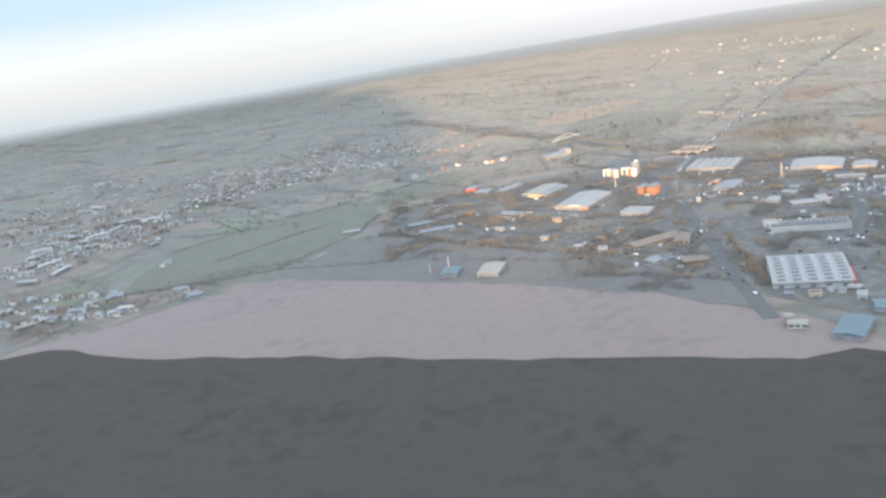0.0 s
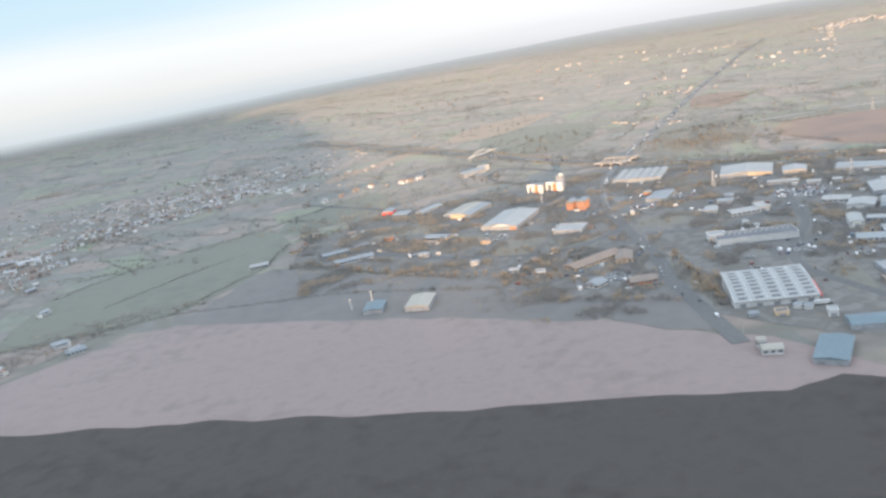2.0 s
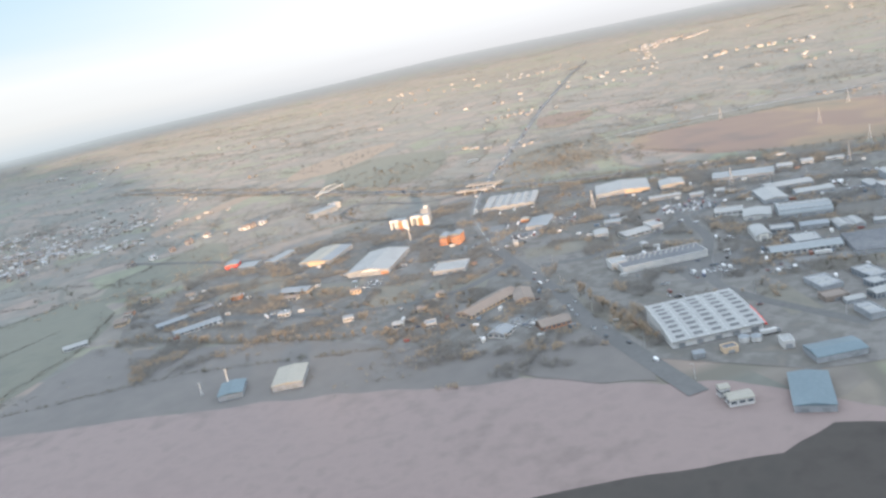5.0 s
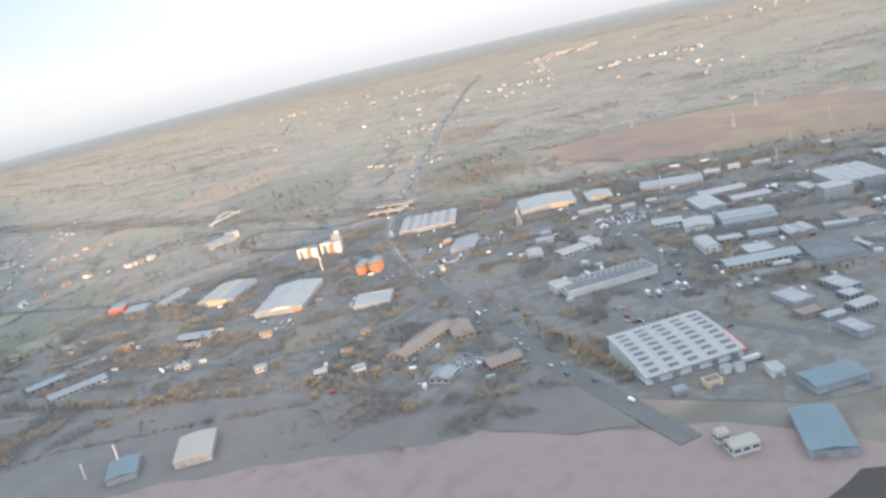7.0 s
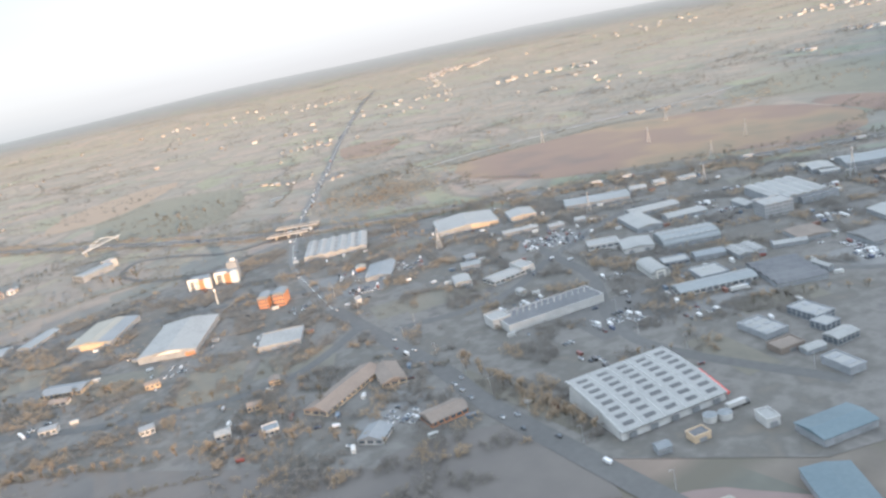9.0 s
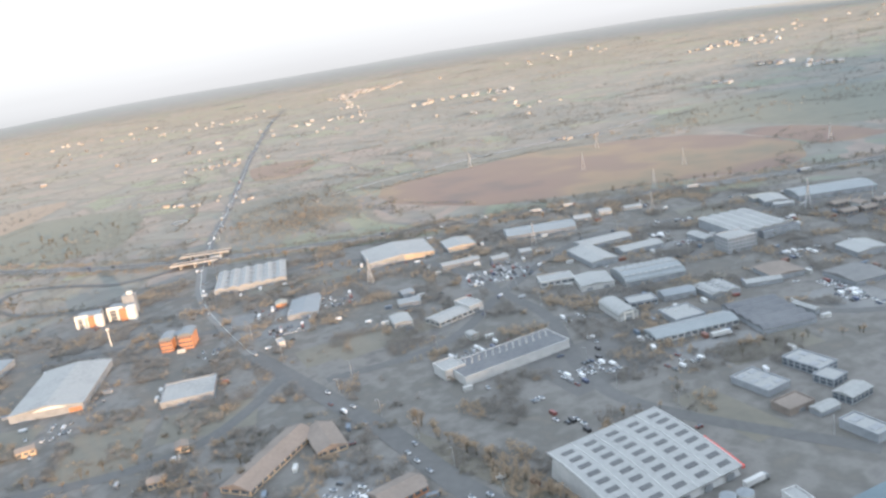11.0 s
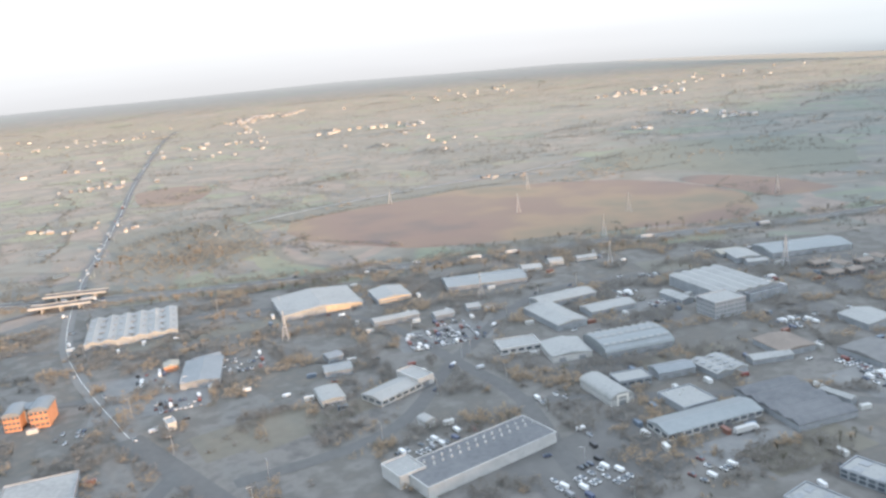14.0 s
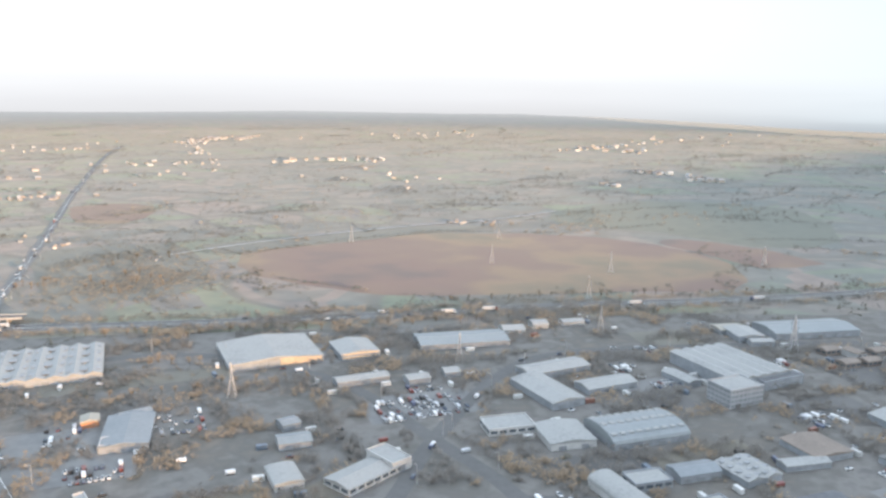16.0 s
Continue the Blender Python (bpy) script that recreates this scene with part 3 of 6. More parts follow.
def shed(x, y, w, d, h, turn, roof="gable", along="x", rise=1.6, wall=M_GREYWALL, top=M_GREYSHEET, doors=0, windows=0, lights=0, vents=0, name="warehouse", label="", storeys=1, lightmat=M_SKYLIGHT, glass=M_GLASS):
    """A big plain building: walls, a roof with its ridge along x or y, roller doors and windows in the near wall, roof lights."""
    b = thing(name, x, y, 0, turn, label, "building")
    FOOT.append((x, y, w, d, radians(turn)))
    bm = bmesh.new()
    box(bm, 0, 0, -0.5, w, d, h + 0.5)
    part("wall", bm, wall, b)
    bm = bmesh.new()
    if roof == "flat":
        box(bm, 0, 0, h, w - 0.8, d - 0.8, 0.25)
        part("roof", bm, top, b)
        bm = bmesh.new()
        for sx, sy, px, py in ((w + 0.3, 0.4, 0, d / 2), (w + 0.3, 0.4, 0, -d / 2), (0.4, d - 0.5, w / 2, 0), (0.4, d - 0.5, -w / 2, 0)):
            box(bm, px, py, h, sx, sy, 0.7)
        part("parapet", bm, wall, b)
    else:
        if along == "y":
            prism(bm, roof_outline(roof, w, h, rise), -d / 2 - 0.3, d / 2 + 0.3)
        else:
            prism(bm, roof_outline(roof, d, h, rise), -w / 2 - 0.3, w / 2 + 0.3)
            bmesh.ops.rotate(bm, verts=bm.verts, cent=(0, 0, 0), matrix=Matrix.Rotation(math.pi / 2, 3, "Z"))
        part("roof", bm, top, b)
    if doors:
        bm = bmesh.new()
        box(bm, 0, 0, 0, 3.6, 0.3, min(4.2, h * 0.65))
        me = mesh_of(bm, "roller_door", M_SKYLIGHT)
        for i in range(doors):
            shared("roller_door", me, b, pose(-w / 2 + w * (i + 0.5) / doors, -d / 2 - 0.05, 0))
    if windows:
        bm = bmesh.new()
        box(bm, 0, 0, 0, w / windows * 0.7, 0.25, 1.3)
        me = mesh_of(bm, "window", glass)
        bm = bmesh.new()
        sidecount = max(2, int(d / (w / windows)))
        box(bm, 0, 0, 0, 0.25, d / sidecount * 0.7, 1.3)
        me2 = mesh_of(bm, "window", glass)
        for s in range(storeys):
            zz = (h / storeys) * (s + 0.45)
            for i in range(windows):
                shared("window", me, b, pose(-w / 2 + w * (i + 0.5) / windows, -d / 2 - 0.05, zz))
            for i in range(sidecount):
                shared("window", me2, b, pose(-w / 2 - 0.05, -d / 2 + d * (i + 0.5) / sidecount, zz))
    if lights:
        cols, rows = lights
        bm = bmesh.new()
        box(bm, 0, 0, 0, w / cols * 0.62, d / rows * 0.36, 0.25)
        me = mesh_of(bm, "skylight", lightmat)
        for i in range(cols):
            for j in range(rows):
                px, py = -w / 2 + w * (i + 0.5) / cols, -d / 2 + d * (j + 0.5) / rows
                if roof == "flat":
                    zz = h + 0.2
                elif roof == "arch":
                    u = (py / (d / 2) if along == "x" else px / (w / 2))
                    zz = h + 0.3 + rise * math.sqrt(max(0, 1 - u * u))
                elif roof == "gable":
                    u = abs(py / (d / 2) if along == "x" else px / (w / 2))
                    zz = h + 0.3 + rise * (1 - u)
                else:
                    zz = h + 0.3 + rise * 0.55
                shared("skylight", me, b, pose(px, py, zz))
    if vents:
        bm = bmesh.new()
        bmesh.ops.create_cone(bm, cap_ends=True, segments=8, radius1=0.55, radius2=0.4, depth=1.1, matrix=Matrix.Translation((0, 0, 0.55)))
        me = mesh_of(bm, "roof_vent", M_WHITEWALL)
        for i in range(vents):
            shared("roof_vent", me, b, pose(-w / 2 + w * (i + 0.5) / vents, d * (0.12 if i % 2 else 0.3), h + 0.25 + (0 if roof == "flat" else rise * 0.4)))
    return b




def barrel_factory(x, y, w, d, turn):
    """A wide factory whose curved roof falls from a high back wall to low front eaves."""
    b = thing("factory", x, y, 0, turn, "large white factory with curved roof and rows of dark skylights", "building")
    FOOT.append((x, y, w, d, radians(turn)))

    def top(v):
        return 4.0 + 6.2 * math.sin(math.pi / 2 * min(max((v + d / 2) / d, 0), 1)) ** 0.9
    arc = [(-d / 2 - 0.6 + (d + 1.2) * k / 14) for k in range(15)]
    quarter = Matrix.Rotation(math.pi / 2, 3, "Z")
    for name, outline, half, mat in (("wall", [(-d / 2, -0.5)] + [(v, top(v) - 0.1) for v in arc[1:-1]] + [(d / 2, -0.5)], w / 2, M_WHITEWALL),
                                     ("roof", [(v, top(v)) for v in arc] + [(v, top(v) + 0.45) for v in arc[::-1]], w / 2 + 0.5, M_WHITESHEET)):
        bm = bmesh.new()
        prism(bm, outline, -half, half)
        bmesh.ops.rotate(bm, verts=bm.verts, cent=(0, 0, 0), matrix=quarter)
        part(name, bm, mat, b)
    bm = bmesh.new()
    box(bm, 0, 0, 0, 5.4, 2.3, 0.3)
    me = mesh_of(bm, "skylight", M_ROOFSLOT)
    for i in range(5):
        for j in range(8):
            v = -d / 2 + d * (j + 0.7) / 8.6
            slope = math.degrees(math.atan2(top(v + 1) - top(v - 1), 2))
            shared("skylight", me, b, pose(-w / 2 + w * (i + 0.55) / 5, v, top(v) + 0.3, slope, 0, 0))
    # raised white ribs between the rows of lights
    for i in range(6):
        bm = bmesh.new()
        for p, q in zip(arc, arc[1:]):
            beam(bm, (-w / 2 + w * i / 5, p, top(p) + 0.5), (-w / 2 + w * i / 5, q, top(q) + 0.5), 0.35)
        part("rib", bm, M_WHITEWALL, b)
    bm = bmesh.new()
    for p, q in zip(arc[:6], arc[1:7]):
        beam(bm, (w / 2 + 0.8, p, top(p) - 0.4), (w / 2 + 0.8, q, top(q) - 0.4), 1.1)
    part("fascia", bm, M_REDWALL, b, "red painted edge")
    bm = bmesh.new()
    box(bm, 0, 0, 0, 3.6, 0.3, 2.8)
    me = mesh_of(bm, "roller_door", M_SKYLIGHT)
    for i in range(5):
        shared("roller_door", me, b, pose(-w / 2 + w * (i + 0.5) / 5, -d / 2 - 0.05, 0))


barrel_factory(269.5, 565, 54, 46, -17.5)
shed(328, 684, 65, 22, 4.8, -17, "flat", wall=M_WHITEWALL, top=M_DARKROOF, vents=30, name="office_block", label="long low building with white wall and vented dark roof")
shed(301, 702, 12, 14, 5.5, -17, "flat", wall=M_WHITEWALL, top=M_WHITESHEET, name="office_block", label="small white flat-roofed block at a long building's end")
big = shed(170, 904, 41, 67, 4.5, -36, "gable", "y", 2.4, M_GREYWALL, M_WHITESHEET, name="warehouse", label="pale-roofed warehouse with sunlit gable window")
cream = shed(138, 987, 36, 53, 4.2, -40, "gable", "y", 2.0, M_GREYWALL, M_CREAMSHEET, name="warehouse", label="cream-roofed warehouse with glowing buff front")
# opaque cream on this window stands in for sun on its glass
bm = bmesh.new()
prism(bm, [(-7, 4.7)] + [(-7 + 2.1 * k, 4.7 + 1.5 * math.sin(math.pi * k / 9)) for k in range(1, 9)] + [(12, 4.7)], -33.9, -33.6)
part("gable_window", bm, M_HOTELWALL, big, "curved glazed gable, coloured cream for the sun on it")
bm = bmesh.new()
box(bm, 16, -33.7, 0.5, 7, 0.5, 2.6)
part("loading_door", bm, M_BRICK, big, "orange-red loading door")
# buff panel painted where the grey front looks sunlit
bm = bmesh.new()
box(bm, 2, -26.7, 0.3, 19, 0.5, 4.2)
part("front_panel", bm, M_BUFFWALL, cream, "buff panel for the sunlit middle of the front")
bm = bmesh.new()
prism(bm, [(6.5, 5.82), (18.4, 4.53), (18.4, 4.6), (6.5, 5.9)], -26.8, 26.8)
part("roof_strip", bm, M_GREYSHEET, cream, "grey strip of roof sheeting")
shed(67, 1043, 20, 20, 2.7, -34, "gable", "x", 1.2, M_GREYWALL, M_BLUESHEET, doors=2, label="small shed with blue-grey roof")
shed(99, 1040, 13, 38, 2.7, -48, "gable", "y", 1.2, M_GREYWALL, M_BLUESHEET, label="long narrow blue-grey roofed shed")
shed(51, 1062, 14, 17, 4.8, -18, "gable", "y", 1.8, M_REDWALL, M_GREYSHEET, doors=1, name="showroom", label="small showroom with bright red front wall")
shed(-4, 875, 40, 13, 2.5, 6, "gable", "x", 1.6, M_WHITEWALL, M_GREYSHEET, windows=10, name="workshop", label="long workshop with pale wall and grey roof")
shed(-23, 912, 28, 11, 2.5, 10, "gable", "x", 1.5, M_GREYWALL, M_GREYSHEET, windows=6, name="workshop", label="low grey workshop behind a pale one")
shed(6, 925, 17, 11, 2.5, 9, "gable", "x", 1.4, M_GREYWALL, M_DARKROOF, windows=4, name="workshop", label="low grey workshop with dark roof")
shed(-65, 960, 12, 13, 3.3, -10, "gable", "x", 2.2, M_BUFFWALL, M_BROWNROOF, windows=4, name="house", label="sunlit buff house with brown tiled roof")
shed(87, 893, 29, 15, 3, -42, "gable", "x", 1.6, M_BUFFWALL, M_GREYSHEET, windows=9, name="office_block", label="low office with sunlit buff front")
shed(79, 876, 12, 7, 2.4, -42, "gable", "x", 1.4, M_WHITEWALL, M_BROWNROOF, windows=3, name="house", label="small pale cottage with brown roof")
shed(211, 822, 29, 26, 3.6, -33, "flat", wall=M_GREYWALL, top=M_WHITESHEET, doors=3, name="warehouse", label="square depot with flat pale roof")
shed(356, 992, 57, 57, 3.9, -33, "saw", "y", 1.5, M_GREYWALL, M_WHITESHEET, doors=5, lights=(9, 4), name="warehouse", label="wide warehouse with ridged pale roof and roof lights")
hall = shed(449, 912, 55, 47, 3.9, -31, "gable", "y", 2.4, M_GREYWALL, M_WHITESHEET, name="warehouse", label="warehouse with pale pitched roof and warm sunlit wall")
annexe = shed(484, 874, 24, 28, 3.9, -32, "gable", "y", 1.8, M_GREYWALL, M_WHITESHEET, name="warehouse", label="small warehouse with two bands of windows")
# panel shaped and coloured as the sunlit right half of the wall
bm = bmesh.new()
prism(bm, [(2, 0.8), (2, 5.4), (8, 5.3), (26.5, 3.7), (26.5, 1.6), (16, 0.9)], -23.9, -23.45)
part("front_panel", bm, M_BUFFWALL, hall, "pale panel for the sunlit half of the front")
# two window bands in buff, to look lit by the sun
for z in (1.3, 3.6):
    bm = bmesh.new()
    box(bm, 0, -14.2, z, 22, 0.4, 1.0)
    part("fascia_band", bm, M_BUFFWALL, annexe, "window band, coloured pale for the sun on it")
shed(541, 833, 58, 26, 3.3, -42, "gable", "x", 1.8, M_GREYWALL, M_BLUESHEET, doors=8, name="industrial_units", label="row of units under a blue-grey roof")
shed(582, 819, 15, 13, 2.6, -44, "gable", "x", 1.8, M_WHITEWALL, M_WHITESHEET, doors=1, label="small shed with white roof")
shed(602, 810, 11, 11, 2.2, -40, "arch", "x", 2.6, M_WHITEWALL, M_WHITESHEET, doors=1, label="small round-topped white store")
shed(623, 795, 16, 9, 2.4, -40, "gable", "x", 1.2, M_WHITEWALL, M_WHITESHEET, label="small white shed near the motorway")
shed(492, 745, 20, 41, 3.9, -28, "gable", "y", 1.6, M_GREYWALL, M_WHITESHEET, doors=2, name="warehouse", label="white-roofed warehouse wing set across another")
shed(526, 759, 41, 16, 3.8, -28, "gable", "x", 1.5, M_GREYWALL, M_WHITESHEET, doors=4, name="warehouse", label="long warehouse wing with white roof")
shed(521, 724, 32, 14, 3.4, -30, "gable", "x", 1.5, M_GREYWALL, M_WHITESHEET, doors=4, name="warehouse", label="narrow warehouse with white roof")
shed(441, 739, 23, 15, 3.6, -40, "flat", wall=M_WHITEWALL, top=M_WHITESHEET, windows=5, name="warehouse", label="square pale-walled unit with flat roof")
shed(447, 712, 22, 24, 3.6, -41, "gable", "y", 1.3, M_WHITEWALL, M_WHITESHEET, doors=2, name="warehouse", label="pale square warehouse with shallow roof")
shed(472, 687, 40, 28, 3.3, -36, "arch", "x", 4.0, M_GREYWALL, M_BLUESHEET, doors=4, lights=(9, 3), lightmat=M_WHITESHEET, name="warehouse", label="large warehouse with curved blue-grey roof")
barn = shed(409, 668, 12, 27, 3.3, -30, "arch", "y", 3.0, M_WHITEWALL, M_WHITESHEET, doors=1, name="barn", label="round-topped white barn with open end door")
bm = bmesh.new()
for sx, sz, px, pz in ((0.9, 4.6, -2.6, 0), (0.9, 4.6, 2.6, 0), (6.1, 0.9, 0, 4.6)):
    box(bm, px, -13.75, pz, sx, 0.5, sz)
part("door_frame", bm, M_HOTELWALL, barn, "white door surround")
shed(427, 664, 17, 11, 3.5, -38, "flat", wall=M_GREYWALL, top=M_WHITESHEET, windows=4, name="workshop", label="small boxy workshop with pale flat roof")
shed(446, 651, 20, 11, 3.5, -37, "gable", "x", 1.4, M_GREYWALL, M_GREYSHEET, doors=3, name="workshop", label="small workshop with grey pitched roof")
shed(418, 632, 18, 19, 3, -30, "flat", wall=M_GREYWALL, top=M_WHITESHEET, vents=4, name="workshop", label="square workshop with flat pale roof")
shed(403, 618, 48, 15, 3.2, -32, "gable", "x", 1.8, M_WHITEWALL, M_BLUESHEET, doors=4, windows=12, name="industrial_units", label="long row of white-fronted units")
shed(461, 633, 19, 20, 3, -30, "saw", "y", 1.2, M_GREYWALL, M_WHITESHEET, lights=(4, 4), name="workshop", label="workshop with pale ridged roof")
shed(483, 615, 22, 7, 2.7, -42, "gable", "x", 1.0, M_GREYWALL, M_WHITESHEET, name="workshop", label="narrow pale range with lean-to roof")
shed(436, 591, 30, 42, 3, -34, "saw", "x", 1.4, M_GREYWALL, M_DARKROOF, name="warehouse", label="old warehouse with ridged dark roof")
shed(365, 761, 36, 15, 3, -6, "gable", "x", 1.4, M_WHITEWALL, M_WHITESHEET, windows=8, name="showroom", label="long pale showroom with white roof")
shed(386, 549, 12, 20, 3.9, -15, "flat", wall=M_GREYWALL, top=M_WHITESHEET, windows=4, storeys=2, lights=(2, 2), name="office_block", label="small two-storey office with pale flat roof")
shed(376, 536, 10, 10, 3.6, -12, "flat", wall=M_GREYWALL, top=M_WHITESHEET, windows=3, storeys=2, name="office_block", label="small square grey office block")
shed(366, 523, 14, 9, 3.6, -14, "gable", "x", 1.2, M_GREYWALL, M_WHITESHEET, windows=5, storeys=2, name="office_block", label="small office with shallow pale roof")
shed(359, 560, 14, 21, 3, -16, "flat", wall=M_GREYWALL, top=M_WHITESHEET, lights=(2, 3), name="workshop", label="flat pale-roofed workshop beside a car park")
shed(340, 509, 9, 17, 3.6, -18, "flat", wall=M_GREYWALL, top=M_WHITESHEET, lights=(1, 2), name="office_block", label="narrow office with white flat roof")
shed(349, 528, 11, 6, 2.4, -20, "gable", "x", 1.0, M_GREYWALL, M_WHITESHEET, name="workshop", label="little store with pale roof")
shed(543, 661, 22, 17, 10.1, -31, "flat", wall=M_PALEWALL, top=M_WHITESHEET, windows=8, storeys=4, glass=M_SKYLIGHT, name="office_block", label="four-storey white office with ribbon windows")
shed(587, 677, 41, 53, 6.8, -31, "saw", "y", 1.2, M_GREYWALL, M_WHITESHEET, doors=3, name="warehouse", label="very large pale warehouse with stepped roof")
shed(702, 658, 62, 29, 4.2, -44, "gable", "x", 2.0, M_GREYWALL, M_BLUESHEET, doors=8, name="warehouse", label="long blue-grey warehouse beside the motorway")
shed(560, 585, 22, 22, 3.6, -34, "gable", "y", 1.6, M_GREYWALL, M_WHITESHEET, doors=2, name="warehouse", label="square warehouse with pale roof")
shed(511, 572, 24, 26, 3, -28, "gable", "x", 1.6, M_GREYWALL, M_CONCRETE2, doors=3, name="warehouse", label="warehouse with dull buff-grey roof")
shed(194, 711, 52, 16, 2.7, 22, "gable", "x", 2.6, M_BUFFWALL, M_BROWNROOF, windows=12, name="school_building", label="long brick block with brown pitched roof")
shed(219, 703, 14, 26, 2.7, -21, "gable", "y", 2.4, M_BUFFWALL, M_BROWNROOF, windows=3, name="school_building", label="brick wing with brown pitched roof")
shed(176, 652, 14, 13, 2.7, 35, "gable", "x", 2.4, M_WHITEWALL, M_GREYSHEET, windows=4, name="house", label="pale house with grey hipped roof")
shed(208, 639, 20, 14, 2.9, -10, "gable", "x", 2.2, M_BRICK, M_BROWNROOF, windows=6, name="house", label="orange brick house with brown roof")
shed(672, 701, 20, 14, 3, -42, "gable", "x", 1.2, M_GREYWALL, M_CREAMSHEET, doors=2, label="buff-roofed shed behind the big warehouse")
shed(-342, 796, 16, 20, 3, 14, "gable", "y", 2.2, M_BUFFWALL, M_GREYSHEET, windows=4, name="house", label="large sunlit house at the village edge")
shed(-250, 758, 16, 11, 2.5, 26, "gable", "x", 2.0, M_WHITEWALL, M_GREYSHEET, windows=5, name="house", label="pale house near open meadow")
shed(-273, 788, 11, 9, 2.5, 18, "gable", "x", 2.0, M_WHITEWALL, M_GREYSHEET, windows=3, name="house", label="small pale house near open meadow")
shed(-104, 926, 20, 9, 2.4, 2, "gable", "x", 1.8, M_WHITEWALL, M_WHITESHEET, windows=6, name="farm_building", label="white farm building by a dark field")
shed(190, 1222, 16, 40, 5.4, -64, "arch", "y", 2.0, M_GREYWALL, M_BLUESHEET, windows=5, storeys=2, name="office_block", label="blue-grey glazed office near the junction")
shed(212, 1240, 10, 14, 7.5, -64, "flat", wall=M_WHITEWALL, top=M_GREYSHEET, windows=3, storeys=2, name="office_block", label="white office beside a glazed one")

# the hotel: grey ranges with white portal fronts, brick bays and pale stair blocks
hotel = thing("hotel", 244, 1014, 0, -38, "grey hotel with white portal fronts and brick bays in low sun", "hotel")
FOOT.append((244, 1014, 46, 14, radians(-38)))


def block(name, x, y, z, w, d, h, mat, label=""):
    bm = bmesh.new()
    box(bm, x, y, z, w, d, h)
    return part(name, bm, mat, hotel, label)


def portal(x, y, w, h):
    """A white frame before a dark front: a top beam on three legs."""
    bm = bmesh.new()
    box(bm, x, y, h - 2.2, w, 1.0, 2.2)
    for u, k in ((-0.5, 1.6), (0.05, 1.8), (0.32, 1.2)):
        box(bm, x + u * w + k / 2, y, 0.2, k, 1.0, h - 2.4)
    part("portal", bm, M_HOTELWALL, hotel, "white portal frame")


for x, y, w, d, h in ((-15, 3, 17, 12, 9.5), (8, 9, 20, 12, 10), (13, 14, 9, 8, 16)):
    block("range", x, y, 0, w, d, h, M_GREYWALL, "grey hotel range")
    block("roof", x, y, h, w - 0.6, d - 0.6, 0.4, M_GREYSHEET)
    bm = bmesh.new()
    box(bm, 0, 0, 0, w * 0.8, 0.3, 1.3)
    me = mesh_of(bm, "window", M_GLASS)
    for z in (1.6, 4.4, 7.2):
        shared("window", me, hotel, pose(x, y - d / 2 - 0.05, z))
portal(-19.5, -3.8, 10, 10.5)
portal(4, 2.2, 12, 11)
block("brick_bay", -11.5, -4, 0, 5, 3, 9, M_BRICK, "orange brick bay")
block("brick_bay", 11, 0.5, 0, 5, 6, 9.5, M_BRICK, "orange brick bay")
block("stair_block", -6.5, -4.5, 0, 5.5, 4, 9.5, M_HOTELWALL, "pale rendered stair block")
block("stair_block", 17, -0.5, 0, 6, 6, 11, M_HOTELWALL, "pale rendered stair block")
block("roof_housing", 14, 14, 16.4, 4, 3, 2.2, M_HOTELWALL, "white plant housing")
sign = thing("sign_mast", 221, 958, 0, 0, "tall slim pale sign mast", "mast")
bm = bmesh.new()
bmesh.ops.create_cone(bm, cap_ends=True, segments=8, radius1=0.5, radius2=0.3, depth=12, matrix=Matrix.Translation((0, 0, 6)))
part("pole", bm, M_HOTELWALL, sign)
bm = bmesh.new()
box(bm, 0, 0, 12, 2.0, 0.6, 1.4)
part("head", bm, M_HOTELWALL, sign)
shed(249, 908, 20, 8, 8, -36, "gable", "x", 1.6, M_GREYWALL, M_GREYSHEET, windows=5, storeys=3, name="apartment_block", label="grey middle block between brick wings")
for x, y, w, d, h in ((241, 908, 8, 14, 8), (251, 900, 9, 15, 9)):
    shed(x, y, w, d, h, -40, "arch", "y", 2.0, M_BRICK, M_GREYSHEET, windows=4, storeys=3, name="apartment_block", label="orange brick block with curved grey roof")

# ---- bridges, pylons, lamps ----


def arch_bridge(p, q, rise):
    p, q = Vector((*p, 0)), Vector((*q, 0))
    span = (q - p).length
    b = thing("footbridge", *((p + q) / 2).xy, 0, math.degrees(math.atan2(q.y - p.y, q.x - p.x)), "white steel arch footbridge over the motorway", "bridge")
    bm = bmesh.new()
    box(bm, 0, 0, 5.2, span, 2.6, 0.5)
    part("deck", bm, M_HOTELWALL, b)
    for side in (-1.7, 1.7):
        bm = bmesh.new()
        pts = [(-span * 0.36 + span * 0.72 * k / 16, side * (1 + 0.5 * math.sin(math.pi * k / 16)), 5.6 + rise * math.sin(math.pi * k / 16)) for k in range(17)]
        for u, v in zip(pts, pts[1:]):
            beam(bm, u, v, 0.5)
        part("arch", bm, M_HOTELWALL, b)
        bm = bmesh.new()
        for k in range(2, 15):
            beam(bm, pts[k], (pts[k][0], side, 5.6), 0.18)
        part("hangers", bm, M_STEEL, b)
        bm = bmesh.new()
        box(bm, 0, side, 6.7, span, 0.12, 0.12)
        box(bm, 0, side, 6.2, span, 0.08, 0.08)
        part("handrail", bm, M_WHITEWALL, b)
    for x in (-span * 0.42, span * 0.42):
        bm = bmesh.new()
        box(bm, x, 0, 0, 1.4, 2.6, 5.2)
        part("pier", bm, M_CONCRETE, b)


arch_bridge((208, 1340), (266, 1389), 6.5)


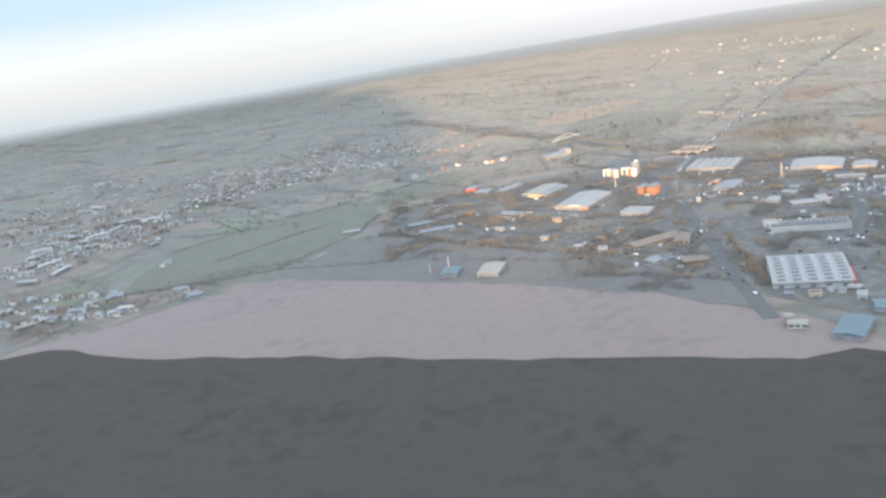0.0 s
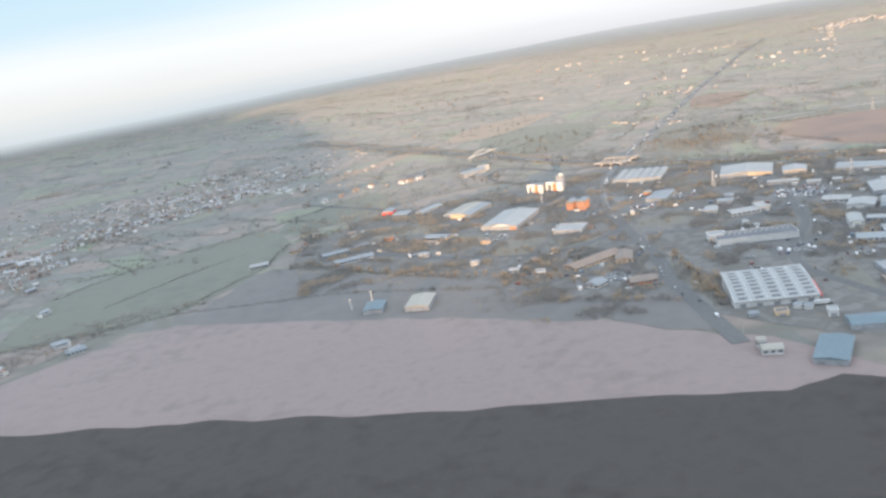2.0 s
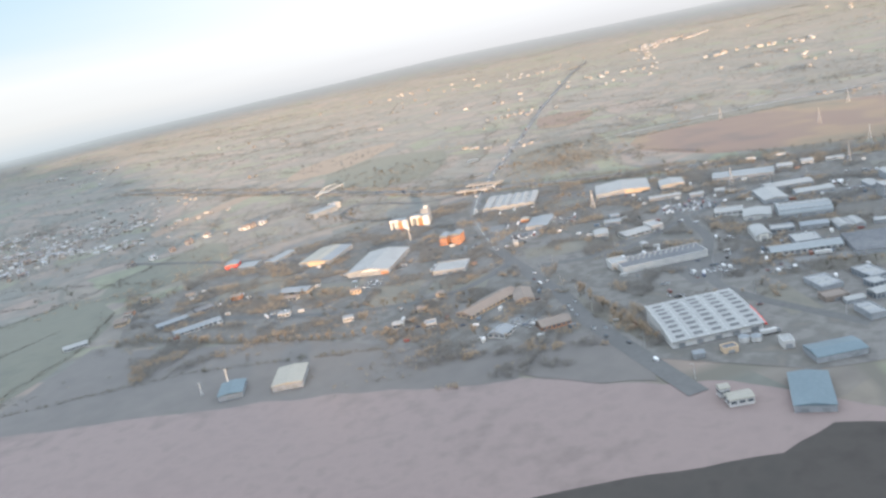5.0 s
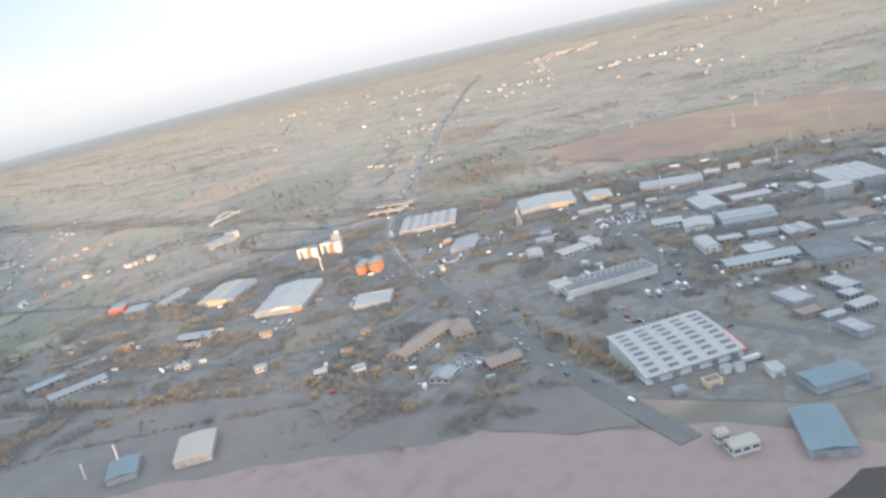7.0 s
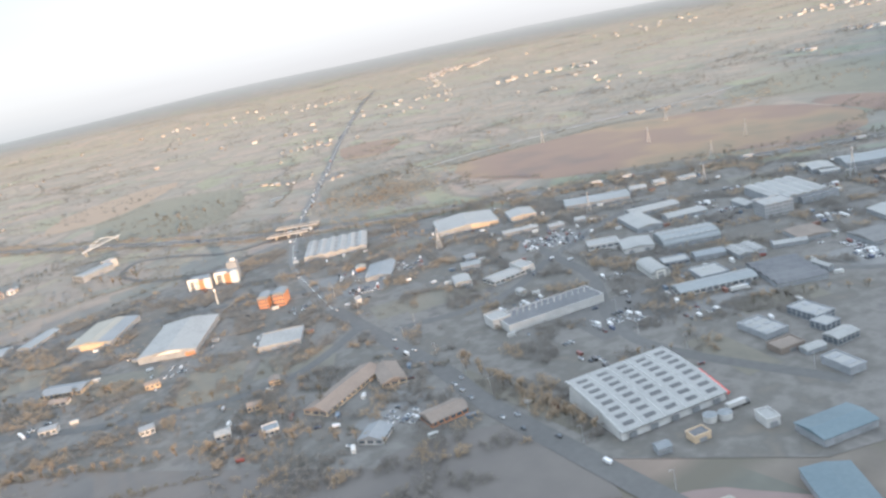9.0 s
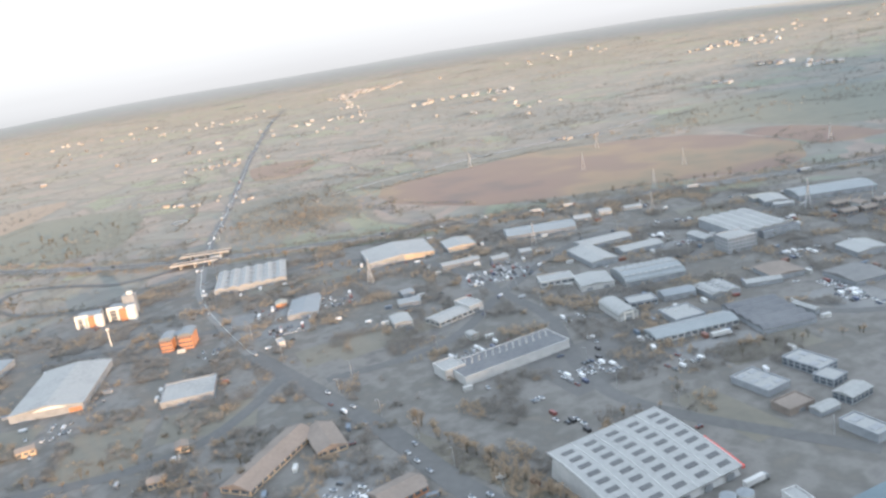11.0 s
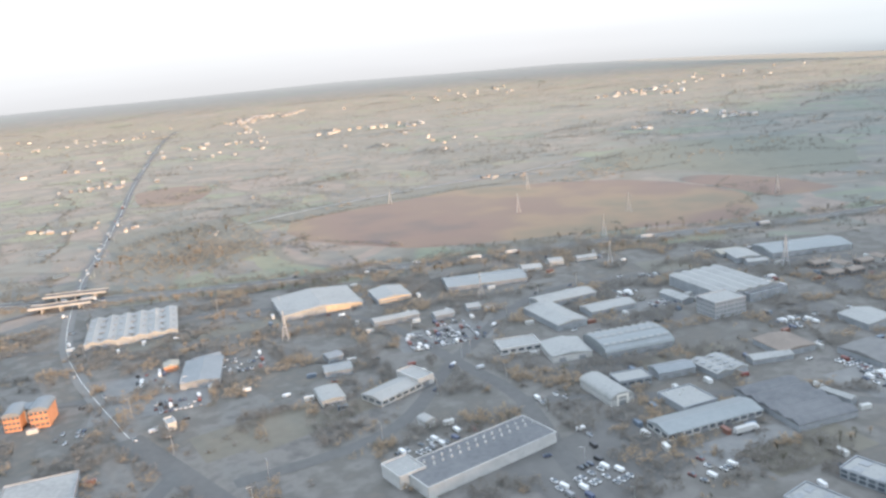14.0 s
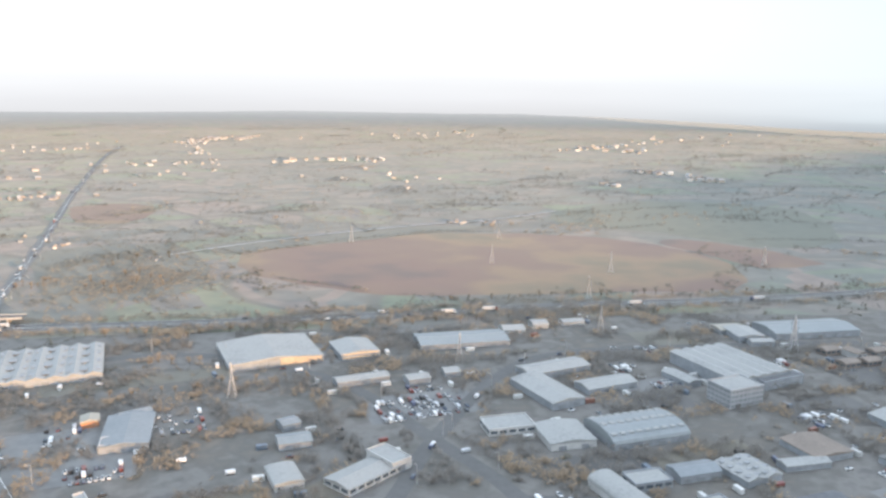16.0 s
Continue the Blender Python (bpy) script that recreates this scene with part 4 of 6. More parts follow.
def road_bridge(p, q, width):
    p, q = Vector((*p, 0)), Vector((*q, 0))
    span = (q - p).length
    b = thing("road_bridge", *((p + q) / 2).xy, 0, math.degrees(math.atan2(q.y - p.y, q.x - p.x)), "concrete road bridge with pale parapets over the motorway", "bridge", "junction bridges")
    bm = bmesh.new()
    box(bm, 0, 0, 4.0, span, width, 0.9)
    part("deck", bm, M_ASPHALT, b)
    for side in (-width / 2, width / 2):
        bm = bmesh.new()
        box(bm, 0, side, 4.0, span, 0.4, 1.5)
        part("parapet", bm, M_CONCRETE, b)
    for x in (-span * 0.3, 0, span * 0.3):
        bm = bmesh.new()
        box(bm, x, 0, 0, 1.0, width * 0.8, 4.0)
        part("pier", bm, M_CONCRETE, b)


road_bridge((340, 1108), (374, 1080), 9)
road_bridge((362, 1130), (396, 1096), 9)


def make_pylon(h):
    """A lattice tower with three pairs of arms."""
    b = thing("pylon", 0, 0, 0, 0, "grey lattice steel electricity pylon standing in open ground", "pylon", "pylons of the power line")
    foot, waist = h * 0.11, h * 0.028

    def corner(sx, sy, u):
        r = foot + (waist - foot) * min(u / 0.62, 1) if u < 0.62 else waist * (1 - (u - 0.62) / 0.5)
        return (sx * r, sy * r, u * h)
    for sx in (-1, 1):
        for sy in (-1, 1):
            bm = bmesh.new()
            beam(bm, corner(sx, sy, 0), corner(sx, sy, 0.62), 0.24)
            beam(bm, corner(sx, sy, 0.62), corner(sx, sy, 1.0), 0.2)
            part("leg", bm, M_STEEL, b)
    bm = bmesh.new()
    levels = [0, 0.16, 0.3, 0.42, 0.52, 0.62, 0.7, 0.78, 0.86, 0.94]
    for u, v in zip(levels, levels[1:]):
        for s1, s2 in (((-1, -1), (1, -1)), ((1, -1), (1, 1)), ((1, 1), (-1, 1)), ((-1, 1), (-1, -1))):
            beam(bm, corner(*s1, u), corner(*s2, v), 0.1)
            beam(bm, corner(*s2, u), corner(*s1, v), 0.1)
    part("bracing", bm, M_STEEL, b)
    for u, reach in ((0.64, 0.17), (0.76, 0.21), (0.88, 0.15)):
        for side in (-1, 1):
            bm = bmesh.new()
            tip = (side * reach * h, 0, u * h)
            beam(bm, corner(side, -1, u), tip, 0.14)
            beam(bm, corner(side, 1, u), tip, 0.14)
            beam(bm, corner(side, -1, u + 0.06), tip, 0.12)
            arm = part("arm", bm, M_STEEL, b)
            bm = bmesh.new()
            bmesh.ops.create_cone(bm, cap_ends=True, segments=6, radius1=0.16, radius2=0.16, depth=1.3, matrix=Matrix.Translation((tip[0], 0, tip[2] - 0.7)))
            part("insulator", bm, M_GLASS, arm)
    return b


pylon = make_pylon(19)
pylon.matrix_basis = pose(694, 815, 0, 0, 0, 35)
for x, y in ((762, 1123), (763, 947), (794, 840), (912, 736), (614, 769), (508, 812), (390, 876), (1060, 640), (880, 1010)):
    copy_thing(pylon, pose(x, y, 0, 0, 0, 35))
tall = copy_thing(pylon, pose(651, 655, 0, 0, 0, 35))
tall.scale = (1.25, 1.25, 1.25)


def make_street_lamp():
    b = thing("street_lamp", 0, 0, 0, 0, "tall grey steel street lamp beside the road", "street lamp", "lamps along the roads")
    bm = bmesh.new()
    bmesh.ops.create_cone(bm, cap_ends=True, segments=6, radius1=0.16, radius2=0.09, depth=9, matrix=Matrix.Translation((0, 0, 4.5)))
    part("pole", bm, M_STEEL, b)
    bm = bmesh.new()
    beam(bm, (0, 0, 8.9), (1.6, 0, 9.3), 0.12)
    part("arm", bm, M_STEEL, b)
    bm = bmesh.new()
    box(bm, 1.9, 0, 9.2, 0.8, 0.3, 0.18)
    part("lamp_head", bm, M_CONCRETE, b)
    return b


street_lamp = make_street_lamp()
spots = []
for line, off in ((LOCAL, 7), (TRUNK[:40], 9), (ESTATE, 5), (ESTATE_2, 5)):
    for i in range(2, len(line) - 1, 5):
        d = (line[i + 1] - line[i]).normalized()
        spots.append((line[i].x + d.y * off, line[i].y - d.x * off, math.degrees(math.atan2(d.y, d.x)) + 90))
street_lamp.matrix_basis = pose(spots[0][0], spots[0][1], 0, 0, 0, spots[0][2])
for x, y, a in spots[1:]:
    copy_thing(street_lamp, pose(x, y, 0, 0, 0, a))

# ---- vehicles ----


def make_car(kind):
    long, wide, high = {"car": (3.4, 1.5, 0.62), "van": (4.2, 1.7, 1.5)}[kind]
    label = {"car": "small car with plain paint parked on tarmac", "van": "plain panel van parked on tarmac"}[kind]
    b = thing(kind, 0, 0, 0, 0, label, kind, "vehicles on the estate")
    bm = bmesh.new()
    box(bm, 0, 0, 0.25, long, wide, high)
    bmesh.ops.bevel(bm, geom=[e for e in bm.edges], offset=0.12, segments=1, affect="EDGES")
    part("body", bm, M_CAR, b)
    bm = bmesh.new()
    if kind == "car":
        prism(bm, [(-1.25, 0.85), (-0.85, 1.3), (0.45, 1.3), (1.0, 0.85)], -0.62, 0.62)
    else:
        prism(bm, [(1.2, 1.2), (1.2, 1.7), (1.55, 1.7), (2.12, 1.2)], -0.7, 0.7)
    part("window", bm, M_GLASS, b)
    bm = bmesh.new()
    bmesh.ops.create_cone(bm, cap_ends=True, segments=10, radius1=0.3, radius2=0.3, depth=0.2, matrix=Matrix.Rotation(math.pi / 2, 4, "X"))
    me = mesh_of(bm, "wheel", M_TYRE)
    for sx in (-1, 1):
        for sy in (-1, 1):
            shared("wheel", me, b, pose(sx * long * 0.32, sy * wide / 2, 0.3))
    return b


def make_lorry():
    b = thing("lorry", 0, 0, 0, 0, "articulated lorry with pale box trailer on the carriageway", "lorry", "lorries on the roads")
    bm = bmesh.new()
    box(bm, -1.2, 0, 0.9, 9.4, 2.0, 2.3)
    part("trailer", bm, M_WHITEWALL, b)
    bm = bmesh.new()
    prism(bm, [(3.9, 0.6), (3.9, 2.8), (4.6, 2.9), (5.5, 1.9), (5.6, 0.6)], -0.95, 0.95)
    part("cab", bm, M_CAR, b)
    bm = bmesh.new()
    box(bm, 0, 0, 0.6, 8, 1.2, 0.3)
    part("chassis", bm, M_TYRE, b)
    bm = bmesh.new()
    bmesh.ops.create_cone(bm, cap_ends=True, segments=10, radius1=0.45, radius2=0.45, depth=0.3, matrix=Matrix.Rotation(math.pi / 2, 4, "X"))
    me = mesh_of(bm, "wheel", M_TYRE)
    for x in (-4.8, -3.6, 2.6, 4.8):
        for y in (-0.9, 0.9):
            shared("wheel", me, b, pose(x, y, 0.45))
    return b


rng = random.Random(4)
car, van, lorry = make_car("car"), make_car("van"), make_lorry()
places = []
# car parks: middle, columns, rows, turn, how full
for x, y, cols, rows, turn, full in ((338, 640, 12, 4, -17, 0.55), (368, 606, 8, 3, -17, 0.4), (330, 712, 14, 2, -17, 0.5), (294, 625, 4, 8, -18, 0.5), (352, 872, 12, 5, -32, 0.5), (314, 900, 8, 4, -32, 0.5),
                                     (430, 795, 10, 5, -35, 0.7), (458, 800, 9, 4, -35, 0.7), (482, 562, 6, 6, -30, 0.6), (548, 700, 9, 2, -31, 0.5), (250, 870, 6, 3, -35, 0.4), (196, 660, 7, 4, 20, 0.6), (150, 850, 6, 4, -38, 0.4),
                                     (205, 935, 7, 3, -35, 0.4), (395, 690, 6, 2, -32, 0.5), (560, 730, 6, 3, -31, 0.5), (236, 1035, 8, 3, -35, 0.5), (60, 850, 8, 2, 5, 0.5), (720, 640, 6, 2, -44, 0.6), (448, 780, 10, 4, -35, 0.8), (496, 575, 6, 5, -30, 0.7), (545, 620, 8, 3, -30, 0.6), (620, 660, 8, 2, -40, 0.6), (600, 730, 8, 2, -40, 0.6), (300, 855, 10, 3, -32, 0.6)):
    a = radians(turn)
    for i in range(cols):
        for j in range(rows):
            if rng.random() < full * 0.9:
                u, v = (i - cols / 2) * 2.4, (j - rows / 2) * 5.6
                places.append((x + u * math.cos(a) - v * math.sin(a), y + u * math.sin(a) + v * math.cos(a), turn + 90 + rng.uniform(-4, 4), 0.2))
for line, n, off, z in ((MOTORWAY, 26, (-6.5, -3.5, 3.5, 6.5), 0.4), (TRUNK, 50, (-4.5, -2, 2, 4.5), 0.55), (LOCAL, 14, (-3, 3), 0.47), (ESTATE_2, 8, (-2, 2), 0.36)):
    for k in range(n):
        i = rng.randrange(3, min(len(line) - 2, 62))
        d, o = (line[i + 1] - line[i]), rng.choice(off)
        p = line[i] + d * rng.random()
        d.normalize()
        places.append((p.x + d.y * o, p.y - d.x * o, math.degrees(math.atan2(d.y, d.x)) + (0 if o > 0 else 180), z))
car.matrix_basis = pose(places[0][0], places[0][1], places[0][3], 0, 0, places[0][2])
van.matrix_basis = pose(places[1][0], places[1][1], places[1][3], 0, 0, places[1][2])
for x, y, a, z in places[2:]:
    copy_thing(van if rng.random() < 0.3 else car, pose(x, y, z, 0, 0, a))
lorry.matrix_basis = pose(592, 878, 0.4, 0, 0, -42)
for x, y, a, z in ((617, 858, -42, 0.4), (566, 1376, 56, 0.55), (480, 1262, 56, 0.55), (700, 778, -44, 0.4), (772, 707, 138, 0.4), (640, 1492, 236, 0.55), (402, 600, -32, 0.2), (440, 940, -31, 0.2), (380, 1096, -47, 0.4), (280, 540, -18, 0.2), (286, 528, -18, 0.2)):
    copy_thing(lorry, pose(x, y, z, 0, 0, a))

# ---- trees ----


def leafy(me):
    """Soft foliage: the normals lean upwards, as those of many small twigs and leaves do together."""
    me.shade_smooth()
    q = np.empty(len(me.vertices) * 3, np.float32)
    me.vertex_normals.foreach_get("vector", q)
    q = q.reshape(-1, 3) * 0.55
    q[:, 2] += 0.9
    q /= np.linalg.norm(q, axis=1, keepdims=True)
    me.normals_split_custom_set_from_vertices(q.tolist())
    return me


def crown_mesh(seed, n, mat, spread=1.0):
    """Twigs and leaves in many small clumps round a few limbs, with gaps."""
    r = random.Random(seed)
    bm = bmesh.new()
    lobes = [(r.uniform(-0.9, 0.9) * spread, r.uniform(-0.9, 0.9) * spread, r.uniform(2.3, 4.3), r.uniform(0.7, 1.15)) for _ in range(6)]
    for k in range(n):
        lx, ly, lz, lr = lobes[k % 6]
        v = Vector((r.gauss(0, 1), r.gauss(0, 1), r.gauss(0, 1))).normalized() * lr * r.uniform(0.55, 1.12)
        s = r.uniform(0.09, 0.2)
        m = Matrix.Translation((lx + v.x, ly + v.y, lz + v.z * 0.9)) @ Euler((r.random() * 6, r.random() * 6, r.random() * 6)).to_matrix().to_4x4() @ Matrix.Diagonal((s, s * r.uniform(0.6, 1.1), s * r.uniform(0.35, 0.7), 1))
        bmesh.ops.create_icosphere(bm, subdivisions=1, radius=1, matrix=m)
    return leafy(mesh_of(bm, "crown", mat))


def trunk_mesh(seed):
    r = random.Random(seed)
    bm = bmesh.new()
    bmesh.ops.create_cone(bm, cap_ends=True, segments=7, radius1=0.2, radius2=0.1, depth=2.6, matrix=Matrix.Translation((0, 0, 1.2)))
    for k in range(5):
        a = r.random() * 6.28
        beam(bm, (0, 0, 1.5 + 0.2 * k), (0.9 * math.cos(a), 0.9 * math.sin(a), 3.0 + 0.25 * k), 0.08)
    return mesh_of(bm, "trunk", M_BARK)


TREES = []
for k in range(6):
    warm = k % 3 == 2
    t = thing("tree", 0, 0, 0, 0, "russet winter tree with thin twiggy crown" if warm else "bare dull-brown winter tree with twiggy crown", "tree", "trees of the belts and verges")
    shared("trunk", trunk_mesh(k), t, Matrix())
    shared("crown", crown_mesh(k, 170, M_LEAFWARM if warm else M_LEAF), t, Matrix())
    TREES.append(t)
used = set()


def plant(x, y, size, warm=None):
    kinds = [k for k in range(6) if warm is None or (k % 3 == 2) == warm]
    k = rng.choice(kinds)
    m = pose(x, y, land_height(x, y), 0, 0, rng.uniform(0, 360))
    if k in used:
        t = copy_thing(TREES[k], m)
    else:
        t = TREES[k]
        t.matrix_basis = m
        used.add(k)
    size *= 0.78
    t.scale = (size * rng.uniform(0.85, 1.2), size * rng.uniform(0.85, 1.2), size * rng.uniform(0.85, 1.15))


def belt(line, gap, size, wide, warm=None, off=0.0):
    line = [Vector(p) for p in line]
    for p, q in zip(line, line[1:]):
        d = (q - p)
        n = max(1, int(d.length / gap))
        side = Vector((d.y, -d.x)).normalized()
        for k in range(n):
            c = p + d * ((k + rng.random()) / n) + side * (off + rng.uniform(-wide, wide))
            plant(c.x, c.y, size * rng.uniform(0.7, 1.25), warm)


belt([(252, 681), (246, 630), (238, 585), (235, 566)], 3.4, 1.7, 3.0, True)
belt([(-75, 895), (-52, 888), (14, 811), (61, 767), (90, 739), (150, 690), (178, 640)], 8.0, 1.6, 3.0, True)
belt([(390, 1060), (455, 985), (540, 905), (630, 825), (700, 755)], 11, 1.5, 5, None, 8)
belt([(620, 905), (720, 800), (800, 715), (880, 650)], 14, 1.3, 4)
belt([(455, 690), (488, 668)], 5, 1.4, 3, None)
belt([(420, 930), (400, 955), (380, 945)], 6, 1.3, 4, True)
belt([(330, 935), (395, 895), (440, 860)], 8, 1.2, 4, True)
belt([(345, 700), (400, 680), (420, 700)], 8, 1.2, 3)
belt([(300, 600), (330, 585), (350, 600)], 9, 1.2, 3)
belt([(380, 580), (395, 585), (440, 540)], 6, 1.3, 4)
belt([(200, 730), (150, 770), (110, 800)], 6, 1.3, 6)
belt([(120, 850), (60, 900), (20, 940)], 8, 1.3, 6)
belt([(-60, 1000), (-20, 1010), (20, 1020)], 8, 1.4, 6)
belt([(640, 640), (610, 700), (640, 740)], 7, 1.2, 4)
for x, y, r, n, warm in ((500, 1140, 38, 20, True), (455, 1195, 22, 10, True), (560, 1220, 45, 12, None), (365, 1420, 60, 12, None), (300, 1330, 40, 9, None), (190, 1170, 40, 8, None), (160, 720, 30, 10, None)):
    for _ in range(n):
        a, q = rng.random() * 6.28, r * math.sqrt(rng.random())
        plant(x + q * math.cos(a), y + q * math.sin(a), rng.uniform(1.2, 2.1), warm)


# far hedges and woods: one mass
TETRA = np.array([(0.0, 0.0, 1.0), (0.94, 0.0, -0.33), (-0.47, 0.82, -0.33), (-0.47, -0.82, -0.33)])
TETRA_F = np.array([(0, 1, 2), (0, 2, 3), (0, 3, 1), (1, 3, 2)])


def clump_mass(name, spots, mat, label, category, split=1, tufts=12):
    """spots: x, y, z, radius, height of each bush or tree."""
    n = np.random.default_rng(7)
    spots = np.asarray(spots, float)
    if split > 1:
        # each tree breaks into a few smaller, uneven heads
        spots = np.repeat(spots, split, 0)
        q = len(spots)
        spots[:, 0] += n.normal(0, 0.5, q) * spots[:, 3]
        spots[:, 1] += n.normal(0, 0.5, q) * spots[:, 3]
        spots[:, 2] += n.uniform(0, 0.35, q) * spots[:, 4]
        spots[:, 3] *= n.uniform(0.35, 0.7, q)
        spots[:, 4] *= n.uniform(0.4, 0.75, q)
    # a loose, uneven heap of small pointed tufts for each, with gaps between them
    tufts = max(3, round(tufts / split))
    k = len(spots) * tufts
    spots = np.repeat(spots, tufts, 0)
    way = n.normal(0, 1, (k, 3))
    way /= np.linalg.norm(way, axis=1, keepdims=True)
    way *= n.uniform(0.25, 1.1, (k, 1)) * np.stack([spots[:, 3], spots[:, 3], spots[:, 4] * 0.5], -1)
    size = spots[:, 3] * n.uniform(0.25, 0.6, k) * (0.85 if split > 1 else 0.7)
    v = TETRA[None] * n.uniform(0.6, 1.4, (k, 4, 1)) * size[:, None, None]
    v[:, :, 2] *= 0.8
    a = n.uniform(0, math.tau, k)
    c, q = np.cos(a)[:, None], np.sin(a)[:, None]
    v = np.stack([v[:, :, 0] * c - v[:, :, 1] * q, v[:, :, 0] * q + v[:, :, 1] * c, v[:, :, 2]], -1)
    v += (way + np.stack([spots[:, 0], spots[:, 1], spots[:, 2] + spots[:, 4] * 0.5], -1))[:, None]
    f = TETRA_F[None] + (np.arange(k) * 4)[:, None, None]
    me = bpy.data.meshes.new(name)
    me.from_pydata(v.reshape(-1, 3).tolist(), [], f.reshape(-1, 3).tolist())
    me.materials.append(mat)
    leafy(me)
    return tagged(new(name, me), label, category, kind="stuff")


def on_estate(x, y):
    return (110 < x < 700 and 450 < y < 1010 and y < 1500 - 1.0 * x) or (-60 < x < 330 and 780 < y < 1060)


def near_line(x, y, line, gap):
    return any((x - p.x) ** 2 + (y - p.y) ** 2 < gap * gap for p in line)


def in_red_field(x, y):
    return 610 < x < 930 and 760 < y < 1150 and x + y > 1560


hedge_spots, wood_spots, warm_spots = [], [], []
for k in range(420):
    r, a = 700 + 3000 * rng.random(), radians(rng.uniform(-5, 140))
    x, y = MID.x + r * math.cos(a), MID.y + r * math.sin(a)
    turn = rng.choice((-32, -32, -32, -32, -32, -32, 58)) + rng.gauss(0, 18)
    bend = rng.gauss(0, 0.4)
    n = rng.randint(20, 90)
    step = 2.6 * (1 + r / 3000)
    for i in range(n):
        turn += bend + rng.gauss(0, 2.5)
        x, y = x + step * math.cos(radians(turn)), y + step * math.sin(radians(turn))
        px, py = x + rng.gauss(0, 1.4), y + rng.gauss(0, 1.4)
        if noise.noise((px / 60, py / 60, 2)) > 0.3:
            continue
        if on_estate(px, py) or (r < 2200 and (near_line(px, py, MOTORWAY, 24) or near_line(px, py, TRUNK, 20))) or (px < 0 and py < 1000) or in_red_field(px, py):
            continue
        big = rng.random() < 0.07
        s = (2.4 if big else 1.3) * (1 + r / 5000) * rng.uniform(0.7, 1.3)
        (warm_spots if rng.random() < 0.08 else hedge_spots).append((px, py, land_height(px, py), s, s * (1.5 if big else 0.9)))
for k in range(110):
    r, a = 800 + 3100 * rng.random(), radians(rng.uniform(-5, 140))
    x, y = MID.x + r * math.cos(a), MID.y + r * math.sin(a)
    warm = rng.random() < 0.15
    sx, sy = rng.uniform(10, 45) * (1 + r / 4000), rng.uniform(6, 18) * (1 + r / 4000)
    for i in range(rng.randint(30, 110)):
        px, py = x + rng.gauss(0, sx), y + rng.gauss(0, sy)
        if on_estate(px, py) or (r < 2200 and (near_line(px, py, MOTORWAY, 24) or near_line(px, py, TRUNK, 20))) or (px < 0 and py < 1000) or in_red_field(px, py):
            continue
        s = rng.uniform(1.8, 3.6)
        (warm_spots if warm else wood_spots).append((px, py, land_height(px, py), s, s * 1.6))
# denser woods near the junction and along the far side of the motorway
for x, y, sx, sy, n, warm in ((515, 1140, 46, 30, 900, True), (560, 1240, 40, 20, 160, True), (100, 1180, 60, 24, 150, False), (0, 1290, 60, 24, 150, False), (-90, 1320, 60, 20, 120, True), (200, 1300, 50, 26, 150, False), (60, 1130, 40, 14, 90, True), (600, 1230, 70, 30, 200, False), (470, 1420, 70, 60, 260, False), (360, 1380, 50, 60, 200, False), (300, 1300, 40, 30, 120, False), (150, 1330, 60, 40, 160, False), (60, 1400, 60, 30, 120, False), (700, 1330, 90, 30, 160, False), (880, 1250, 90, 26, 160, True),
                              (1100, 1200, 110, 26, 180, False), (1300, 1250, 120, 30, 180, False), (620, 1600, 120, 40, 200, False), (300, 1750, 160, 40, 200, False), (1000, 1500, 140, 40, 200, True), (0, 1900, 240, 60, 260, False), (-400, 1950, 240, 60, 260, False), (1500, 1000, 120, 30, 160, False), (1400, 1700, 200, 50, 240, False)):
    for i in range(n):
        px, py = x + rng.gauss(0, sx), y + rng.gauss(0, sy)
        if near_line(px, py, MOTORWAY, 22) or near_line(px, py, TRUNK, 16) or in_red_field(px, py):
            continue
        s = rng.uniform(1.5, 2.7)
        (warm_spots if warm and rng.random() < 0.88 else wood_spots).append((px, py, land_height(px, py), s, s * 1.1))
# hedge along the near meadows and round the yards
for line in ([(-340, 800), (-180, 812), (-100, 915), (-72, 1010)], [(-330, 960), (-230, 1060), (-110, 1112), (40, 1235)], [(-180, 812), (-20, 770), (62, 722), (112, 690)], [(-75, 895), (-52, 888), (14, 811), (61, 767), (90, 739)], [(-73, 892), (-50, 885), (16, 808), (63, 764), (92, 736)], [(40, 1060), (130, 1060), (240, 1090)], [(640, 1168), (760, 1140), (880, 1090), (960, 960)], [(-260, 880), (-180, 960), (-120, 1000)]):
    for p, q in zip(line, line[1:]):
        n = int(math.dist(p, q) / 3.0)
        for i in range(n):
            t = (i + rng.random()) / n
            s = rng.uniform(1.0, 1.9) * (1.7 if rng.random() < 0.12 else 1)
            hedge_spots.append((p[0] + (q[0] - p[0]) * t + rng.gauss(0, 1.2), p[1] + (q[1] - p[1]) * t + rng.gauss(0, 1.2), 0, s, s * 1.4))
